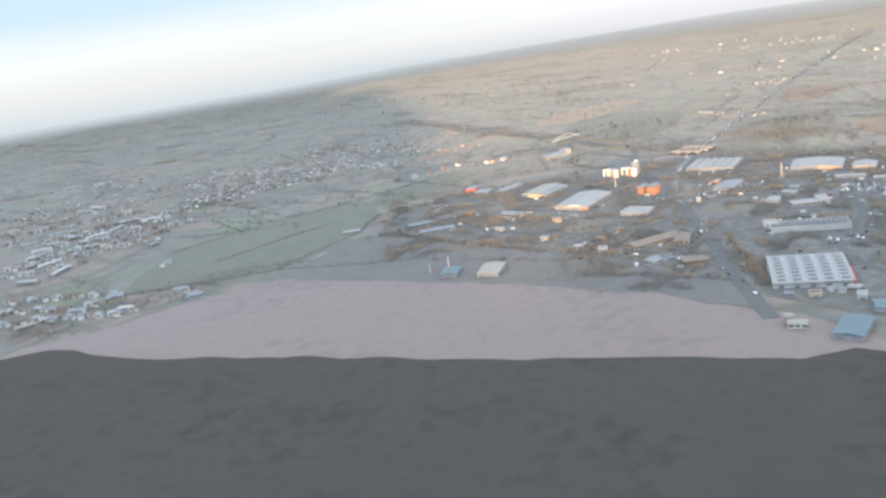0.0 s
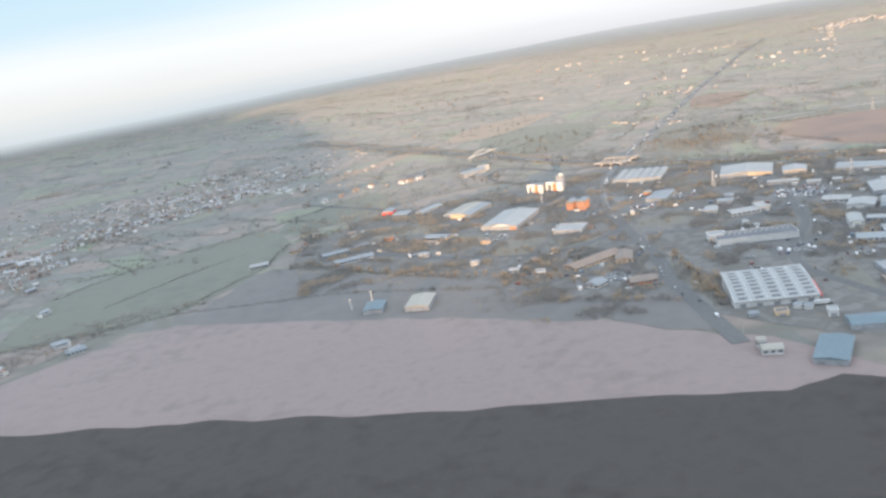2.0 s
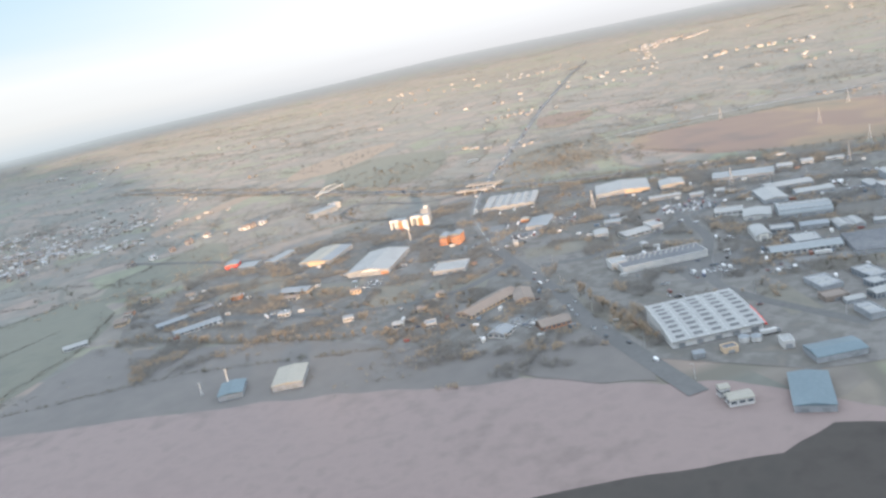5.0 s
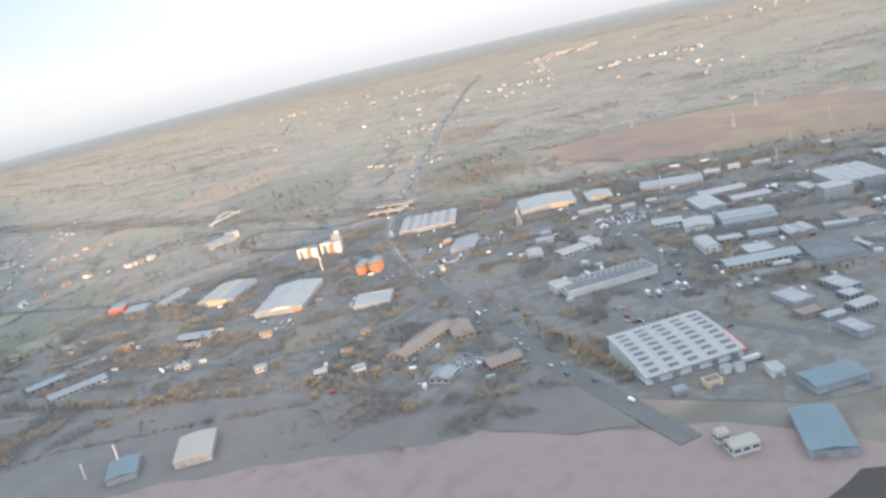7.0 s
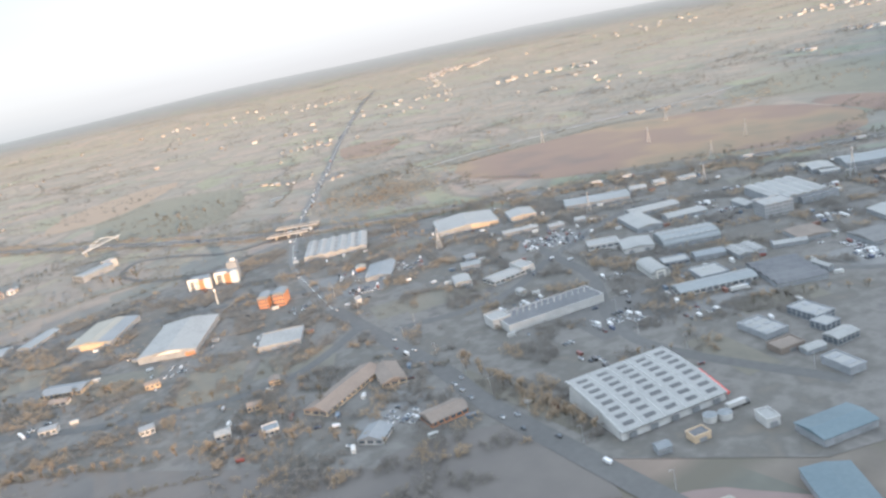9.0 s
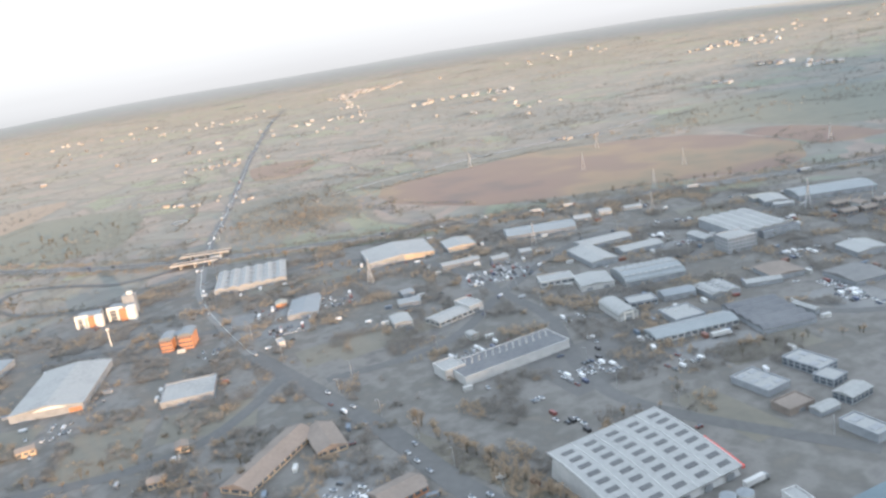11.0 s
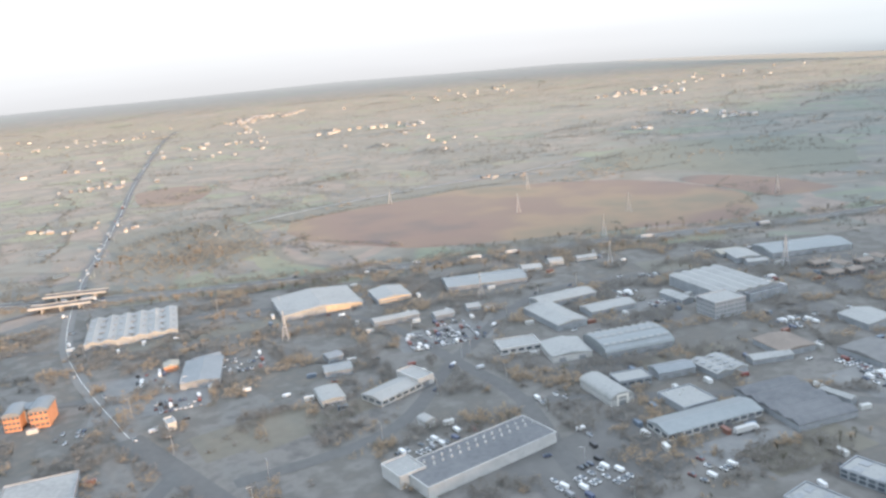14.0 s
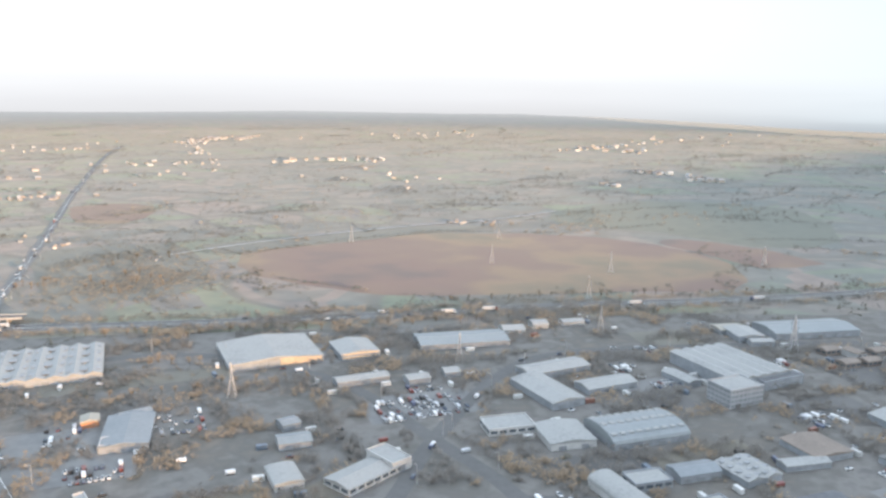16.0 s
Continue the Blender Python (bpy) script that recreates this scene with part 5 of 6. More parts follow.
# low bushes among the units and along the verges
for k in range(120):
    x, y = rng.uniform(-60, 720), rng.uniform(600, 1080)
    if on_estate(x, y):
        s = rng.uniform(0.9, 2.0)
        for i in range(rng.randint(1, 6)):
            (hedge_spots if rng.random() < 0.7 else warm_spots).append((x + i * rng.uniform(0.5, 2.2), y - i * rng.uniform(0.2, 1.5), 0, s, s * 1.5))
for line, off in ((MOTORWAY[0:90], 12), (MOTORWAY[0:90], -13), (MOTORWAY[0:90], 18), (MOTORWAY[0:90], -19)):
    for p, q in zip(line, line[1:]):
        d = (q - p)
        side = Vector((d.y, -d.x)).normalized()
        for i in range(int(d.length / 2.4)):
            c = p + d * rng.random() + side * (off + rng.gauss(0, 2.5))
            if near_line(c.x, c.y, TRUNK, 14):
                continue
            s = rng.uniform(1.4, 2.7)
            (warm_spots if noise.noise((c.x / 40, c.y / 40, 4)) > -0.05 else wood_spots).append((c.x, c.y, 0, s * 1.2, s * 1.9))
for off in (10, -11):
    for p, q in zip(TRUNK[8:70], TRUNK[9:71]):
        d = q - p
        side = Vector((d.y, -d.x)).normalized()
        for i in range(int(d.length / 11)):
            c = p + d * rng.random() + side * (off + rng.gauss(0, 2.0))
            if near_line(c.x, c.y, MOTORWAY, 14):
                continue
            s = rng.uniform(1.0, 2.2)
            wood_spots.append((c.x, c.y, land_height(c.x, c.y), s, s * 1.7))
scatter, gold = [], []
for k in range(9000):
    r, a = 650 + 2700 * rng.random() ** 0.8, radians(rng.uniform(0, 135))
    x, y = MID.x + r * math.cos(a), MID.y + r * math.sin(a)
    if on_estate(x, y) or in_red_field(x, y) or (x < -60 and y < 1000) or noise.noise((x / 210, y / 120, 6)) < 0.06 or near_line(x, y, MOTORWAY, 20) or near_line(x, y, TRUNK, 14):
        continue
    s = rng.uniform(2.0, 4.4)
    (gold if noise.noise((x / 160, y / 160, 9)) > 0.18 else scatter).append((x, y, land_height(x, y), s, s * rng.uniform(1.1, 1.7)))
clump_mass("field_trees", scatter, M_LEAF, "bare brown trees scattered along far fields", "trees", 1, 9)
clump_mass("golden_field_trees", gold, M_LEAFWARM, "tawny trees scattered along far fields", "trees", 1, 9)
clump_mass("hedgerows", hedge_spots, M_LEAF, "dull brown-green winter hedgerows between the fields", "hedge")
clump_mass("woodland", wood_spots, M_LEAF, "bare brown winter woods on far slopes", "woodland", 3)
clump_mass("russet_hedgerows", warm_spots, M_LEAFWARM, "russet hedges and copses in low sun", "hedge", 4, 16)

# ---- houses ----


def make_house(w, d, h, rise):
    b = thing("house", 0, 0, 0, 0, "small two-storey house with pitched tiled roof", "house", "houses of the suburb")
    bm = bmesh.new()
    box(bm, 0, 0, -0.3, w, d, h + 0.3)
    part("wall", bm, M_HOUSEWALL, b)
    bm = bmesh.new()
    prism(bm, [(-d / 2 - 0.3, h - 0.05), (0, h + rise), (d / 2 + 0.3, h - 0.05)], -w / 2 - 0.2, w / 2 + 0.2)
    bmesh.ops.rotate(bm, verts=bm.verts, cent=(0, 0, 0), matrix=Matrix.Rotation(math.pi / 2, 3, "Z"))
    part("roof", bm, M_HOUSEROOF, b)
    bm = bmesh.new()
    box(bm, w * 0.3, 0, h + rise * 0.6, 0.6, 0.6, rise * 0.9)
    part("chimney", bm, M_BRICK, b)
    bm = bmesh.new()
    box(bm, 0, 0, 0, w * 0.62, 0.15, 0.9)
    me = mesh_of(bm, "window", M_GLASS)
    for z in (0.9, 2.7):
        shared("window", me, b, pose(0, -d / 2 - 0.03, z))
    return b


HOUSES = [make_house(6.5, 5.5, 4.0, 1.7), make_house(9.5, 5.5, 4.1, 1.8), make_house(7.5, 6.5, 3.9, 2.0)]
homes = []
# streets of the suburb: start, end, turn of the fronts
for p, q, n in (((-560, 1000), (-380, 1060), 18), ((-540, 1040), (-370, 1100), 17), ((-520, 1090), (-350, 1150), 17), ((-600, 1140), (-400, 1190), 20), ((-560, 1185), (-380, 1235), 18), ((-590, 940), (-440, 985), 15), ((-460, 760), (-300, 735), 16),
                ((-470, 800), (-350, 770), 11), ((-480, 840), (-370, 815), 9), ((-440, 1235), (-300, 1290), 14), ((-420, 1290), (-180, 1350), 22), ((-400, 1340), (-160, 1390), 22), ((-70, 1200), (60, 1290), 5), ((80, 1258), (125, 1272), 4), ((-640, 1240), (-470, 1290), 15), ((-300, 1420), (-130, 1450), 15)):
    turn = math.degrees(math.atan2(q[1] - p[1], q[0] - p[0]))
    for i in range(n):
        t = (i + rng.uniform(0.3, 0.7)) / n
        homes.append((p[0] + (q[0] - p[0]) * t + rng.gauss(0, 2), p[1] + (q[1] - p[1]) * t + rng.gauss(0, 3), turn + rng.choice((0, 0, 90)) + rng.gauss(0, 5)))
for k, (x, y, a) in enumerate(homes):
    if k < 3:
        HOUSES[k].matrix_basis = pose(x, y, 0, 0, 0, a)
    else:
        copy_thing(HOUSES[k % 3], pose(x, y, 0, 0, 0, a))


def house_mass(name, spots, label, walls=M_FARWALL):
    """Far houses in one mesh. spots: x, y, z, length, depth, height, turn."""
    verts, faces, mats = [], [], []
    for x, y, z, w, d, h, a in spots:
        c, s = math.cos(a), math.sin(a)

        def put(u, v, zz):
            verts.append((x + u * c - v * s, y + u * s + v * c, z + zz))
            return len(verts) - 1
        lo = [put(u * w / 2, v * d / 2, -1) for u, v in ((-1, -1), (1, -1), (1, 1), (-1, 1))]
        hi = [put(u * w / 2, v * d / 2, h) for u, v in ((-1, -1), (1, -1), (1, 1), (-1, 1))]
        for i in range(4):
            faces.append((lo[i], lo[(i + 1) % 4], hi[(i + 1) % 4], hi[i]))
            mats.append(0)
        e = [put(u * (w / 2 + 0.3), v * (d / 2 + 0.3), h) for u, v in ((-1, -1), (1, -1), (1, 1), (-1, 1))]
        r0, r1 = put(-w / 2 - 0.3, 0, h + d * 0.3), put(w / 2 + 0.3, 0, h + d * 0.3)
        faces += [(e[0], e[1], r1, r0), (e[2], e[3], r0, r1), (e[1], e[2], r1), (e[3], e[0], r0)]
        mats += [1] * 4
    me = bpy.data.meshes.new(name)
    me.from_pydata(verts, [], faces)
    me.materials.append(walls)
    me.materials.append(M_FARROOF)
    me.polygons.foreach_set("material_index", mats)
    return tagged(new(name, me), label, "houses", kind="stuff")


far = []
for x, y, sx, sy, n, s in ((-480, 1380, 110, 60, 130, 1.0), (-300, 1500, 120, 60, 150, 1.0), (-200, 1620, 110, 50, 110, 1.0), (-560, 1540, 120, 60, 110, 1.0), (-700, 1350, 70, 120, 110, 1.0), (-640, 1080, 60, 70, 50, 1.0), (-100, 1480, 60, 50, 40, 1.0), (-60, 1750, 120, 60, 60, 1.0),
                           (1417, 2775, 110, 45, 14, 0.9), (1458, 2279, 20, 12, 6, 0.9), (1285, 2057, 60, 40, 20, 0.8), (1113, 1893, 60, 30, 12, 0.8), (941, 1109, 12, 10, 7, 0.9), (971, 1079, 7, 6, 3, 0.9), (1460, 1126, 14, 10, 8, 1.4), (1729, 1138, 10, 26, 12, 1.7),
                           (1664, 1035, 14, 26, 12, 1.9), (2350, 1448, 40, 26, 16, 1.8), (2426, 1608, 90, 25, 24, 1.6), (1572, 1864, 30, 15, 9, 1.5), (1605, 1803, 20, 10, 7, 1.5), (1476, 1919, 25, 12, 6, 1.5), (780, 1760, 90, 50, 24, 1.1), (1000, 2050, 160, 60, 24, 1.2), (1035, 2718, 160, 65, 18, 1.2),
                           (600, 2500, 200, 60, 14, 1.2), (200, 2600, 300, 80, 16, 1.2), (-200, 2500, 300, 90, 18, 1.2), (60, 1470, 30, 20, 8, 1.0), (-49, 1505, 20, 12, 8, 1.0), (110, 1262, 12, 10, 5, 1.0), (760, 1290, 50, 40, 7, 0.9), (573, 1216, 10, 8, 3, 0.8), (3000, 1500, 200, 100, 20, 1.5), (2600, 2400, 250, 100, 20, 1.5),
                           (1000, 3000, 200, 60, 16, 1.5), (2200, 700, 100, 50, 18, 1.5), (1300, 1500, 120, 80, 16, 1.0), (560, 1360, 10, 60, 10, 0.9)):
    for i in range(n):
        px, py = x + rng.gauss(0, sx), y + rng.gauss(0, sy)
        if near_line(px, py, TRUNK, 14) or near_line(px, py, MOTORWAY, 20):
            continue
        if y > 1700 or x > 1200:
            if rng.random() < 0.3:
                continue
        if x < 1000 and y > 1250 and rng.random() < 0.4:
            continue
        s2 = s * (0.72 if x < 1000 else 1.0)
        far.append((px, py, land_height(px, py), rng.uniform(6, 12) * s2 * 0.85, rng.uniform(5, 7) * s2 * 0.8, rng.uniform(2.6, 3.8) * s2 * 0.85, radians(rng.choice((-32, 58, -20, 40)) + rng.gauss(0, 12))))
for x0, y0, x1, y1, wide, n, s2 in ((-403, 1545, -215, 1506, 22, 80, 0.68), (-317, 1549, -117, 1496, 24, 90, 0.68), (-281, 1716, 3, 1543, 22, 70, 0.68), (-210, 1462, -41, 1365, 14, 40, 0.68), (-477, 1509, -291, 1397, 16, 40, 0.68), (-277, 2873, -59, 2788, 8, 12, 1.1), (1690, 2600, 1900, 2740, 24, 130, 0.8), (1860, 2590, 2050, 2720, 9, 40, 0.9), (1455, 2230, 1640, 2520, 8, 16, 0.6), (1229, 2641, 1355, 2652, 16, 14, 0.8), (1123, 2168, 1182, 2080, 22, 6, 0.8), (720, 1740, 759, 1733, 14, 14, 0.6), (500, 1465, 520, 1400, 4, 7, 0.6), (1090, 2700, 1110, 2740, 8, 5, 1.0), (1560, 1870, 1580, 1770, 10, 6, 0.9)):
    for i in range(n):
        t = rng.random()
        px, py = x0 + (x1 - x0) * t + rng.gauss(0, wide), y0 + (y1 - y0) * t + rng.gauss(0, wide)
        far.append((px, py, land_height(px, py), rng.uniform(6, 14) * s2, rng.uniform(5, 8) * s2, rng.uniform(2.8, 4.4) * s2, radians(rng.choice((-32, 58, -20, 40)) + rng.gauss(0, 12))))
house_mass("far_houses", [s for s in far if s[0] < 1150], "dull pale houses of far villages")
house_mass("town_houses", [s for s in far if s[0] >= 1150], "town houses and sheds, walls whitened for low-sun glints", M_GLINTWALL)

# ---- smaller buildings of the estate and its edge ----
SMALL = [
    # x, y, length, depth, wall height, turn, roof, wall, top, name, label
    (41, 694, 20, 30, 4, -20, "gable", M_GREYWALL, M_CREAMSHEET, "farm_building", "long barn with pale slanting roof"),
    (4, 706, 16, 22, 3.5, -15, "gable", M_GREYWALL, M_TEALSHEET, "farm_building", "barn with blue-grey sheet roof"),
    (249, 463, 18, 34, 3.5, -40, "gable", M_GREYWALL, M_TEALSHEET, "warehouse", "long shed with teal-blue roof"),
    (290, 487, 26, 16, 3.5, -20, "gable", M_GREYWALL, M_TEALSHEET, "warehouse", "shed with teal-blue roof beside a white block"),
    (281, 511, 6, 9, 4, -27, "flat", M_WHITEWALL, M_WHITESHEET, "office_block", "tiny white flat-roofed office"),
    (221, 480, 12, 8, 3.6, -21, "gable", M_WHITEWALL, M_CREAMSHEET, "house", "cream house at the roadside"),
    (220, 490, 5, 5, 5, -20, "gable", M_WHITEWALL, M_CREAMSHEET, "house", "narrow cream gabled house"),
    (240, 533, 6, 5, 3, -25, "gable", M_GREYWALL, M_GREYSHEET, "shed", "small grey store below the factory"),
    (256, 527, 8, 6, 3, -18, "flat", M_BUFFWALL, M_DARKROOF, "shed", "low buff plant room below the factory"),
    (153, 742, 7, 6, 3.4, -25, "gable", M_BUFFWALL, M_BROWNROOF, "house", "small sunlit buff house"),
    (176, 762, 6, 7, 3.4, -26, "gable", M_BUFFWALL, M_BROWNROOF, "house", "small sunlit house among trees"),
    (128, 726, 8, 7, 3.4, -19, "gable", M_WHITEWALL, M_WHITESHEET, "house", "white bungalow with pale roof"),
    (146, 706, 8, 8, 3.6, -19, "flat", M_WHITEWALL, M_GREYSHEET, "house", "white house with flat roof"),
    (215, 637, 8, 7, 3.6, -15, "gable", M_BRICK, M_BROWNROOF, "house", "orange brick house by the road"),
    (127, 838, 9, 7, 3.4, -17, "gable", M_BUFFWALL, M_BROWNROOF, "house", "sunlit buff house with brown roof"),
    (103, 774, 8, 7, 3.4, -17, "gable", M_WHITEWALL, M_GREYSHEET, "house", "pale house with grey roof"),
    (378, 761, 10, 18, 5, -12, "flat", M_WHITEWALL, M_WHITESHEET, "showroom", "taller pale block at a showroom's end"),
    (341, 786, 12, 18, 3, -30, "arch", M_WHITEWALL, M_WHITESHEET, "store", "low round-topped pale store"),
    (368, 808, 15, 11, 3.2, -36, "gable", M_GREYWALL, M_BLUESHEET, "workshop", "small workshop with blue-grey roof"),
    (380, 824, 9, 9, 3.2, -20, "gable", M_GREYWALL, M_GREYSHEET, "workshop", "small grey workshop in a yard"),
    (447, 836, 30, 9, 3.2, -31, "gable", M_GREYWALL, M_WHITESHEET, "industrial_units", "row of low pale units"),
    (466, 812, 13, 9, 3.2, -31, "gable", M_GREYWALL, M_WHITESHEET, "industrial_units", "short row of pale units"),
    (329, 876, 21, 36, 3.4, -40, "gable", M_GREYWALL, M_GREYSHEET, "warehouse", "grey shed in a breaker's yard"),
    (316, 871, 7, 9, 3.4, -38, "flat", M_WHITEWALL, M_WHITESHEET, "cabin", "white site cabin in a yard"),
    (326, 902, 8, 9, 3.2, -32, "gable", M_BRICK, M_CREAMSHEET, "cabin", "reddish cabin with pale roof"),
    (343, 891, 15, 7, 3.2, -20, "gable", M_GREYWALL, M_GREYSHEET, "cabin", "long grey cabin in a yard"),
    (280, 833, 4, 8, 3.6, -19, "flat", M_WHITEWALL, M_WHITESHEET, "cabin", "small white cabin at the roadside"),
    (486, 803, 9, 9, 3.2, -40, "gable", M_GREYWALL, M_WHITESHEET, "workshop", "pale workshop beside a van lot"),
    (450, 576, 15, 4, 3.4, 70, "gable", M_GREYWALL, M_WHITESHEET, "workshop", "thin pale lean-to building"),
    (664, 689, 18, 24, 4, -48, "gable", M_GREYWALL, M_WHITESHEET, "warehouse", "pale warehouse near a tall pylon"),
    (652, 675, 15, 8, 3.4, -50, "gable", M_GREYWALL, M_WHITESHEET, "workshop", "low pale workshop near a pylon"),
    (503, 614, 21, 22, 3.2, -34, "gable", M_GREYWALL, M_BROWNROOF, "workshop", "workshop block with brown roof"),
    (556, 694, 9, 22, 3.2, -28, "gable", M_GREYWALL, M_WHITESHEET, "workshop", "narrow pale workshop by a warehouse"),
    (582, 648, 30, 8, 5, -29, "flat", M_GREYWALL, M_DARKROOF, "loading_dock", "grey loading dock along a big warehouse"),
    (346, 540, 14, 10, 3.0, -20, "flat", M_BROWNROOF, M_BROWNROOF, "workshop", "low red-brown block among offices"),
    (342, 724, 5, 7, 3.2, -16, "arch", M_WHITEWALL, M_WHITESHEET, "store", "little white round-topped store"),
    (640, 622, 12, 8, 3.6, -34, "gable", M_BROWNROOF, M_BROWNROOF, "house", "brown brick house with dull reddish roof"),
    (652, 612, 11, 8, 3.6, -34, "gable", M_BROWNROOF, M_BROWNROOF, "house", "brown brick house with reddish roof beyond a pylon"),
    (664, 622, 12, 8, 3.6, 56, "gable", M_WHITEWALL, M_BROWNROOF, "house", "house with white gable and brown roof"),
    (676, 611, 11, 8, 3.6, -34, "gable", M_BROWNROOF, M_BROWNROOF, "house", "brown brick house in a small close"),
    (660, 636, 12, 8, 3.6, -34, "gable", M_BROWNROOF, M_BROWNROOF, "house", "dull brown brick house with brown roof"),
    (690, 604, 11, 8, 3.6, 56, "gable", M_WHITEWALL, M_BROWNROOF, "house", "small house with white gable"),
    (-41, 1018, 9, 7, 3.6, -12, "gable", M_BUFFWALL, M_BROWNROOF, "house", "sunlit house among bare trees"),
    (0, 986, 9, 7, 3.6, -20, "gable", M_WHITEWALL, M_BROWNROOF, "house", "pale house with brown roof"),
    (37, 930, 10, 7, 3.6, -25, "gable", M_BRICK, M_BROWNROOF, "house", "brick house with brown roof"),
    (64, 834, 10, 7, 3.6, -25, "gable", M_WHITEWALL, M_GREYSHEET, "house", "pale house beside an access road"),
    (-60, 975, 8, 7, 3.6, -12, "gable", M_WHITEWALL, M_BROWNROOF, "house", "white house near a green meadow"),
    (-58, 985, 9, 6, 3.6, -12, "gable", M_BRICK, M_BROWNROOF, "house", "orange brick cottage near a meadow"),
]
for x, y, w, d, h, turn, roof, wall, top, name, label in SMALL:
    shed(x, y, w, d, h, turn, roof, "x" if w >= d else "y", 1.1, wall, top, windows=3 if name == "house" else 0, doors=0 if name in ("house", "cabin", "store") else max(1, int(w / 9)), name=name, label=label)

# two pale tanks and pipework below the factory
for x, y in ((270, 531), (275, 527)):
    t = thing("storage_tank", x, y, 0.2, 0, "white round storage tank beside the factory", "tank", "tanks of the factory")
    bm = bmesh.new()
    bmesh.ops.create_cone(bm, cap_ends=True, segments=20, radius1=3.0, radius2=3.0, depth=3.0, matrix=Matrix.Translation((0, 0, 1.5)))
    part("shell", bm, M_WHITEWALL, t)
    bm = bmesh.new()
    bmesh.ops.create_cone(bm, cap_ends=True, segments=20, radius1=3.1, radius2=0.3, depth=0.8, matrix=Matrix.Translation((0, 0, 3.4)))
    part("lid", bm, M_GREYSHEET, t)

# tall pale masts by the barns
for x, y, h in ((-15, 718, 9), (3, 717, 13)):
    t = thing("mast", x, y, 0, 0, "tall white mast beside the barns", "mast", "masts by the barns")
    bm = bmesh.new()
    bmesh.ops.create_cone(bm, cap_ends=True, segments=8, radius1=0.7, radius2=0.5, depth=h, matrix=Matrix.Translation((0, 0, h / 2)))
    part("pole", bm, M_WHITEWALL, t)
    bm = bmesh.new()
    box(bm, 0, 0, h, 1.6, 0.6, 0.5)
    part("head", bm, M_STEEL, t)

# pale concrete aprons and grass plots among the units
APRONS = [(300, 880, 60, 60, -35, M_CONCRETE2), (440, 790, 60, 34, -35, M_CONCRETE2), (480, 562, 36, 40, -30, M_CONCRETE2), (548, 700, 60, 16, -31, M_CONCRETE2), (352, 640, 70, 50, -17, M_YARD2), (398, 590, 60, 22, -32, M_CONCRETE2), (470, 890, 20, 40, -31, M_CONCRETE2),
          (196, 668, 40, 22, 20, M_CONCRETE2), (150, 800, 40, 60, -30, M_SCRUB), (300, 790, 60, 30, -20, M_SCRUB), (330, 770, 90, 16, -12, M_SCRUB), (375, 935, 100, 18, -33, M_SCRUB), (470, 655, 50, 14, -36, M_SCRUB), (400, 575, 50, 22, -30, M_SCRUB), (620, 720, 40, 60, -42, M_SCRUB),
          (110, 870, 60, 40, -40, M_SCRUB), (200, 780, 50, 34, -35, M_SCRUB), (60, 960, 70, 50, -20, M_SCRUB), (560, 620, 50, 30, -30, M_YARD2), (650, 600, 80, 50, -40, M_YARD2), (330, 560, 20, 50, -18, M_SCRUB), (240, 620, 10, 100, -4, M_SCRUB), (430, 690, 50, 20, -38, M_YARD2), (520, 690, 30, 24, -30, M_YARD2)]
for k, (x, y, w, d, a, mat) in enumerate(APRONS):
    c, s = math.cos(radians(a)), math.sin(radians(a))
    sheet("pavement_%d" % (k + 2), [(x + u * w / 2 * c - v * d / 2 * s, y + u * w / 2 * s + v * d / 2 * c) for u, v in ((-1, -1), (1, -1), (1, 1), (-1, 1))], 0.215 + 0.003 * k, mat, "yard apron or verge between the units", "yard")

# terraces of the suburb: middle, length, turn
TERRACES = [(-540, 1000, 17, 85), (-545, 1043, 11, 56), (-531, 1058, 21, 76), (-522, 994, 18, 66), (-497, 994, 31, 53), (-463, 944, 34, 81), (-486, 912, 27, -11), (-588, 1140, 20, 28), (-538, 1119, 28, -20), (-564, 1190, 34, 17), (-526, 1144, 17, 30), (-489, 1130, 33, 54), (-472, 1162, 32, 68), (-468, 1211, 23, 28), (-431, 1198, 26, 16), (-595, 1363, 34, -25), (-582, 1385, 34, -24)]
TERRACES_UP = [(-756, 1695, 34, 38), (-689, 1692, 34, 37), (-347, 810, 11, -18), (-357, 783, 6, 54), (-368, 762, 17, -10), (-381, 736, 5, 10), (-406, 733, 18, 34), (-312, 745, 16, -9), (-268, 782, 13, 11), (-251, 758, 11, 41), (-321, 904, 13, 65), (-643, 1180, 12, -5), (-547, 1085, 26, 15), (-371, 1017, 13, 49), (-438, 1149, 15, 0)]


def make_terrace(long):
    b = thing("terrace_row", 0, 0, 0, 0, "long pale terrace of houses under one roof", "house", "terraces of the suburb")
    bm = bmesh.new()
    box(bm, 0, 0, -0.3, long, 6.5, 4.6)
    part("wall", bm, M_HOUSEWALL, b)
    bm = bmesh.new()
    prism(bm, [(-3.6, 4.2), (0, 5.9), (3.6, 4.2)], -long / 2 - 0.2, long / 2 + 0.2)
    bmesh.ops.rotate(bm, verts=bm.verts, cent=(0, 0, 0), matrix=Matrix.Rotation(math.pi / 2, 3, "Z"))
    part("roof", bm, M_TERRACEROOF, b)
    bm = bmesh.new()
    box(bm, 0, 0, 0, long * 0.9, 0.15, 0.9)
    me = mesh_of(bm, "window", M_GLASS)
    for z in (1.0, 2.9):
        shared("window", me, b, pose(0, -3.28, z))
    return b


for x, y, long, turn in TERRACES + TERRACES_UP:
    make_terrace(long).matrix_basis = pose(x, y, 0, 0, 0, turn)

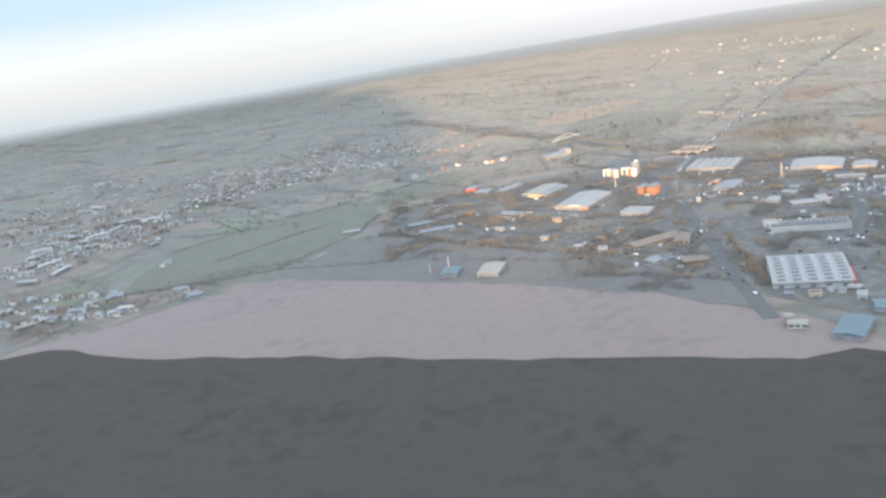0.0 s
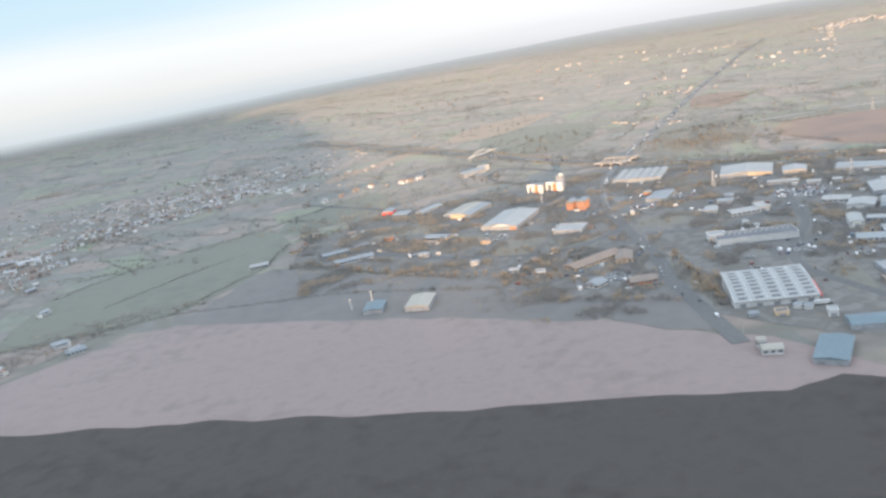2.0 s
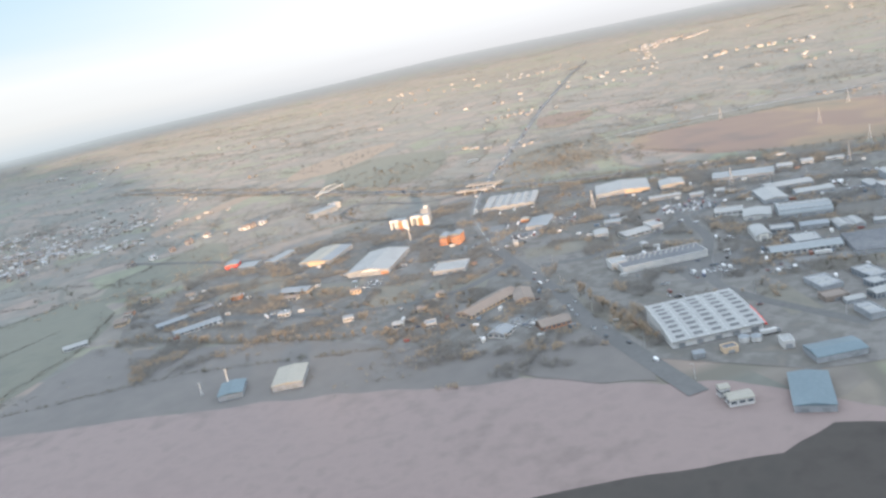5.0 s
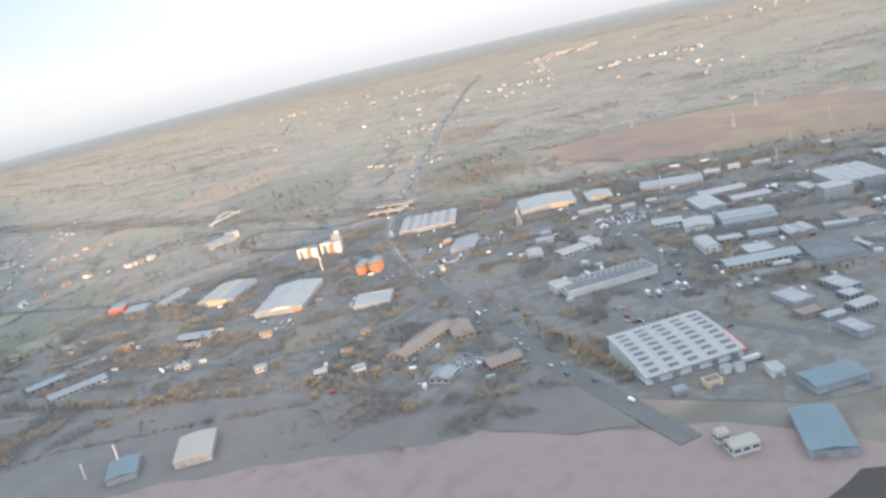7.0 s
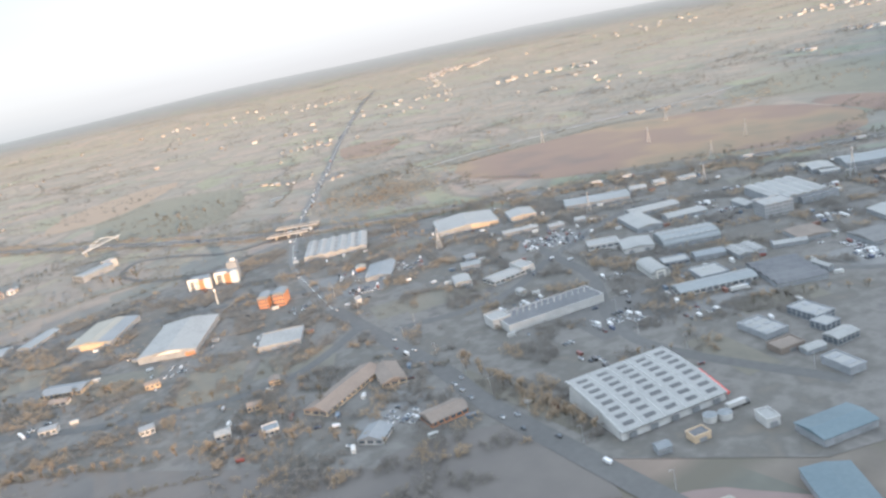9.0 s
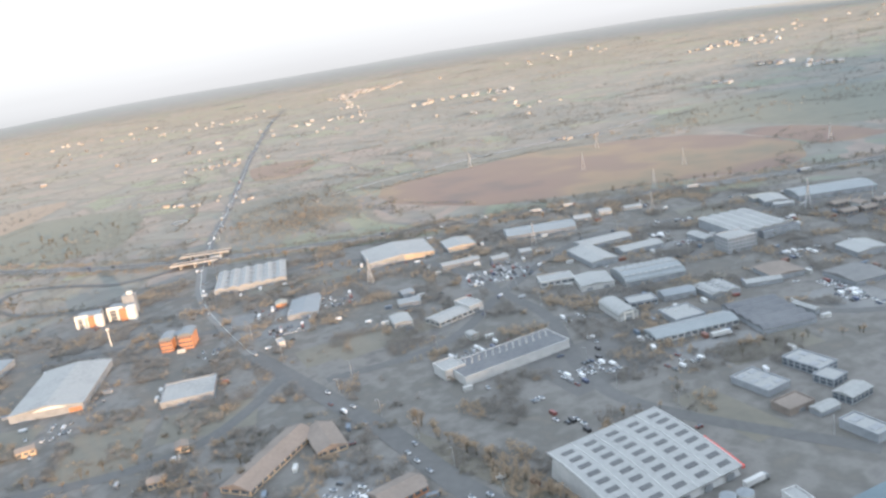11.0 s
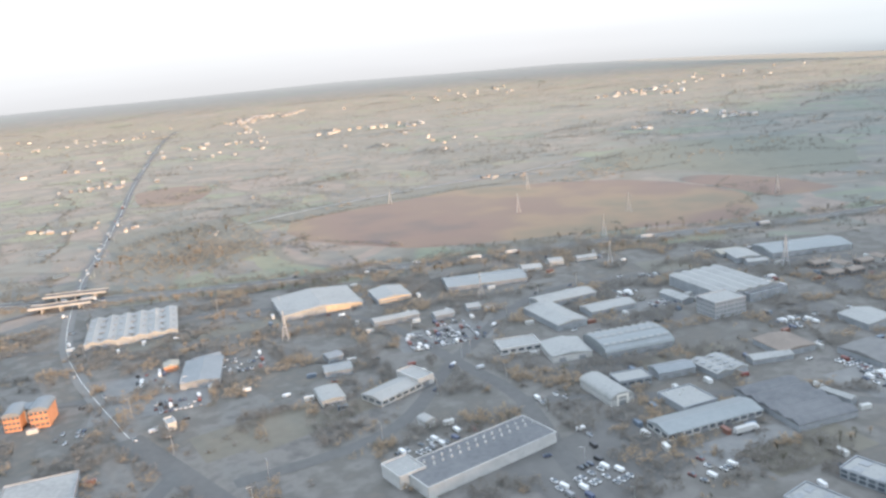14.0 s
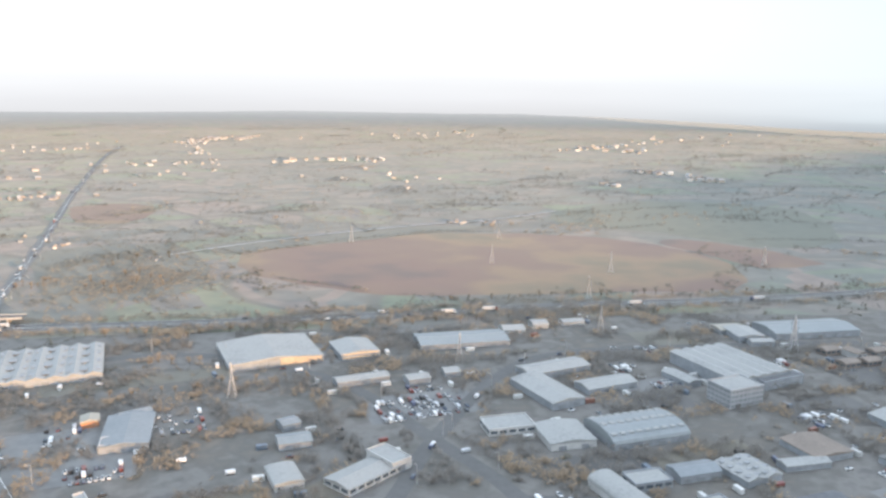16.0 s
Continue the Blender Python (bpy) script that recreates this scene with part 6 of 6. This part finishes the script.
# bare trees and gardens between the houses and along the edges
garden, russet = [], []
for x, y, sx, sy, n in ((110, 670, 26, 16, 90), (70, 770, 36, 14, 110), (0, 830, 30, 12, 90), (-60, 890, 14, 14, 50), (160, 750, 26, 26, 90), (100, 810, 26, 20, 90), (50, 880, 30, 20, 90), (0, 960, 32, 26, 110), (120, 930, 20, 14, 40), (170, 820, 20, 14, 50), (-40, 1010, 30, 16, 60),
                        (330, 955, 40, 8, 80), (400, 930, 24, 10, 70), (405, 880, 18, 10, 40), (350, 745, 40, 6, 50), (455, 668, 12, 6, 30), (395, 592, 26, 6, 50), (300, 800, 34, 12, 50), (560, 860, 40, 8, 60), (620, 810, 30, 10, 60), (690, 700, 24, 16, 40), (470, 640, 26, 5, 30), (520, 630, 20, 8, 30), (600, 630, 30, 20, 40), (340, 585, 16, 8, 24),
                        (-293, 1521, 90, 60, 200), (-128, 1510, 80, 60, 200), (-385, 715, 26, 12, 130), (-325, 765, 26, 10, 130), (-270, 800, 26, 8, 100), (-440, 860, 50, 40, 150), (-210, 830, 40, 8, 80), (-420, 1010, 80, 50, 150), (-480, 1150, 90, 60, 160), (-400, 800, 70, 30, 90), (-330, 1330, 110, 50, 150), (-520, 1400, 120, 70, 120), (-250, 1550, 120, 60, 120), (180, 1000, 40, 16, 50), (240, 960, 20, 14, 24), (215, 1130, 60, 30, 70), (300, 1150, 30, 20, 30), (150, 1200, 50, 40, 50)):
    for i in range(n * 2 if x < -200 else n):
        px, py = x + rng.gauss(0, sx), y + rng.gauss(0, sy)
        if px > -200 and (near_line(px, py, LOCAL, 9) or near_line(px, py, ESTATE, 6) or near_line(px, py, ESTATE_2, 6) or near_line(px, py, ACCESS, 6)):
            continue
        s = rng.uniform(0.9, 2.1)
        (russet if rng.random() < 0.22 else garden).append((px, py, 0, s, s * rng.uniform(1.2, 2.0)))
clump_mass("garden_trees", garden, M_TWIG, "bare garden trees and bushes between the houses", "bushes", 4, 24)
clump_mass("russet_garden_trees", russet, M_LEAFWARM, "russet bushes along the yards and gardens", "bushes", 4, 24)

# ---- tree masses and loose things between the units ----
BOXES = [(x, y, w / 2, d / 2, math.cos(a), math.sin(a)) for x, y, w, d, a in FOOT]


def in_building(x, y, gap):
    for bx, by, hw, hd, c, s in BOXES:
        dx, dy = x - bx, y - by
        if abs(dx * c + dy * s) < hw + gap and abs(dy * c - dx * s) < hd + gap:
            return True
    return False


ROADS = [*LOCAL, *ESTATE, *ESTATE_2, *ESTATE_3, *ACCESS, *ACCESS_2]
PARKED = [p for p in places if p[3] == 0.2]
rng = random.Random(11)
mass, tawny = [], []
tilt = radians(-33)
for k in range(60000):
    x, y = rng.uniform(-60, 760), rng.uniform(560, 1075)
    if not on_estate(x, y) or y < 640 - 0.35 * x:
        continue
    u, v = x * math.cos(tilt) + y * math.sin(tilt), y * math.cos(tilt) - x * math.sin(tilt)
    wave = noise.noise((x / 38, y / 38, 3.1))
    rows = min(abs((u + 9 * wave) % 74 - 37), abs((v + 9 * wave) % 58 - 29))
    if not (wave > 0.1 or (rows < 5.5 and noise.noise((x / 60, y / 60, 8)) > -0.12)):
        continue
    if rng.random() < 0.2 or in_building(x, y, 2.2) or near_line(x, y, ROADS, 7.5) or any(abs(x - p[0]) < 4.5 and abs(y - p[1]) < 4.5 for p in PARKED):
        continue
    s = rng.uniform(1.2, 2.5)
    (tawny if noise.noise((x / 25, y / 25, 5)) > 0.12 else mass).append((x, y, 0.2, s, s * rng.uniform(1.5, 2.6)))
clump_mass("estate_trees", mass, M_TWIG, "grey-brown bare trees massed between the yards", "trees", 3, 24)
clump_mass("tawny_estate_trees", tawny, M_LEAFWARM, "tawny bare trees and scrub between the yards", "trees", 4, 24)

bm = bmesh.new()
# ribbed sides: a wavy outline in plan, drawn up to the roof
wavy = [(-2.5 + 0.25 * k, -1.0 - 0.06 * (k % 2)) for k in range(21)] + [(2.5 - 0.25 * k, 1.0 + 0.06 * (k % 2)) for k in range(21)]
low, high = ([bm.verts.new((x, y, z)) for x, y in wavy] for z in (0, 2.1))
bm.faces.new(low[::-1])
bm.faces.new(high)
for k in range(len(wavy)):
    j = (k + 1) % len(wavy)
    bm.faces.new((low[k], low[j], high[j], high[k]))
case = mesh_of(bm, "body", M_CONTAINER)
bm = bmesh.new()
for side in (-1, 1):
    box(bm, 2.52, side * 0.48, 0.12, 0.08, 0.9, 1.8)
gate = mesh_of(bm, "door", M_CONTAINER)
count = 0
for k in range(4000):
    x, y = rng.uniform(-40, 740), rng.uniform(560, 1060)
    if count == 95 or not on_estate(x, y) or in_building(x, y, 3) or not in_building(x, y, 9) or near_line(x, y, ROADS, 8) or any(abs(x - p[0]) < 7 and abs(y - p[1]) < 7 for p in PARKED):
        continue
    t = thing("storage_container", x, y, 0.21, rng.choice((-33, 57)) + rng.gauss(0, 6), "ribbed steel storage container standing in a yard", "container", "containers in the yards")
    shared("body", case, t, Matrix())
    shared("door", gate, t, Matrix())
    PARKED.append((x, y, 0, 0.2))
    count += 1

# single cars and vans standing about the yards
count = 0
for k in range(3000):
    x, y = rng.uniform(120, 720), rng.uniform(560, 980)
    if count == 85 or not on_estate(x, y) or in_building(x, y, 2.5) or not in_building(x, y, 16) or near_line(x, y, ROADS, 3) or any(abs(x - p[0]) < 5 and abs(y - p[1]) < 5 for p in PARKED):
        continue
    copy_thing(van if rng.random() < 0.4 else car, pose(x, y, 0.22, 0, 0, rng.choice((-33, 57, 147)) + rng.gauss(0, 8)))
    PARKED.append((x, y, 0, 0.2))
    count += 1
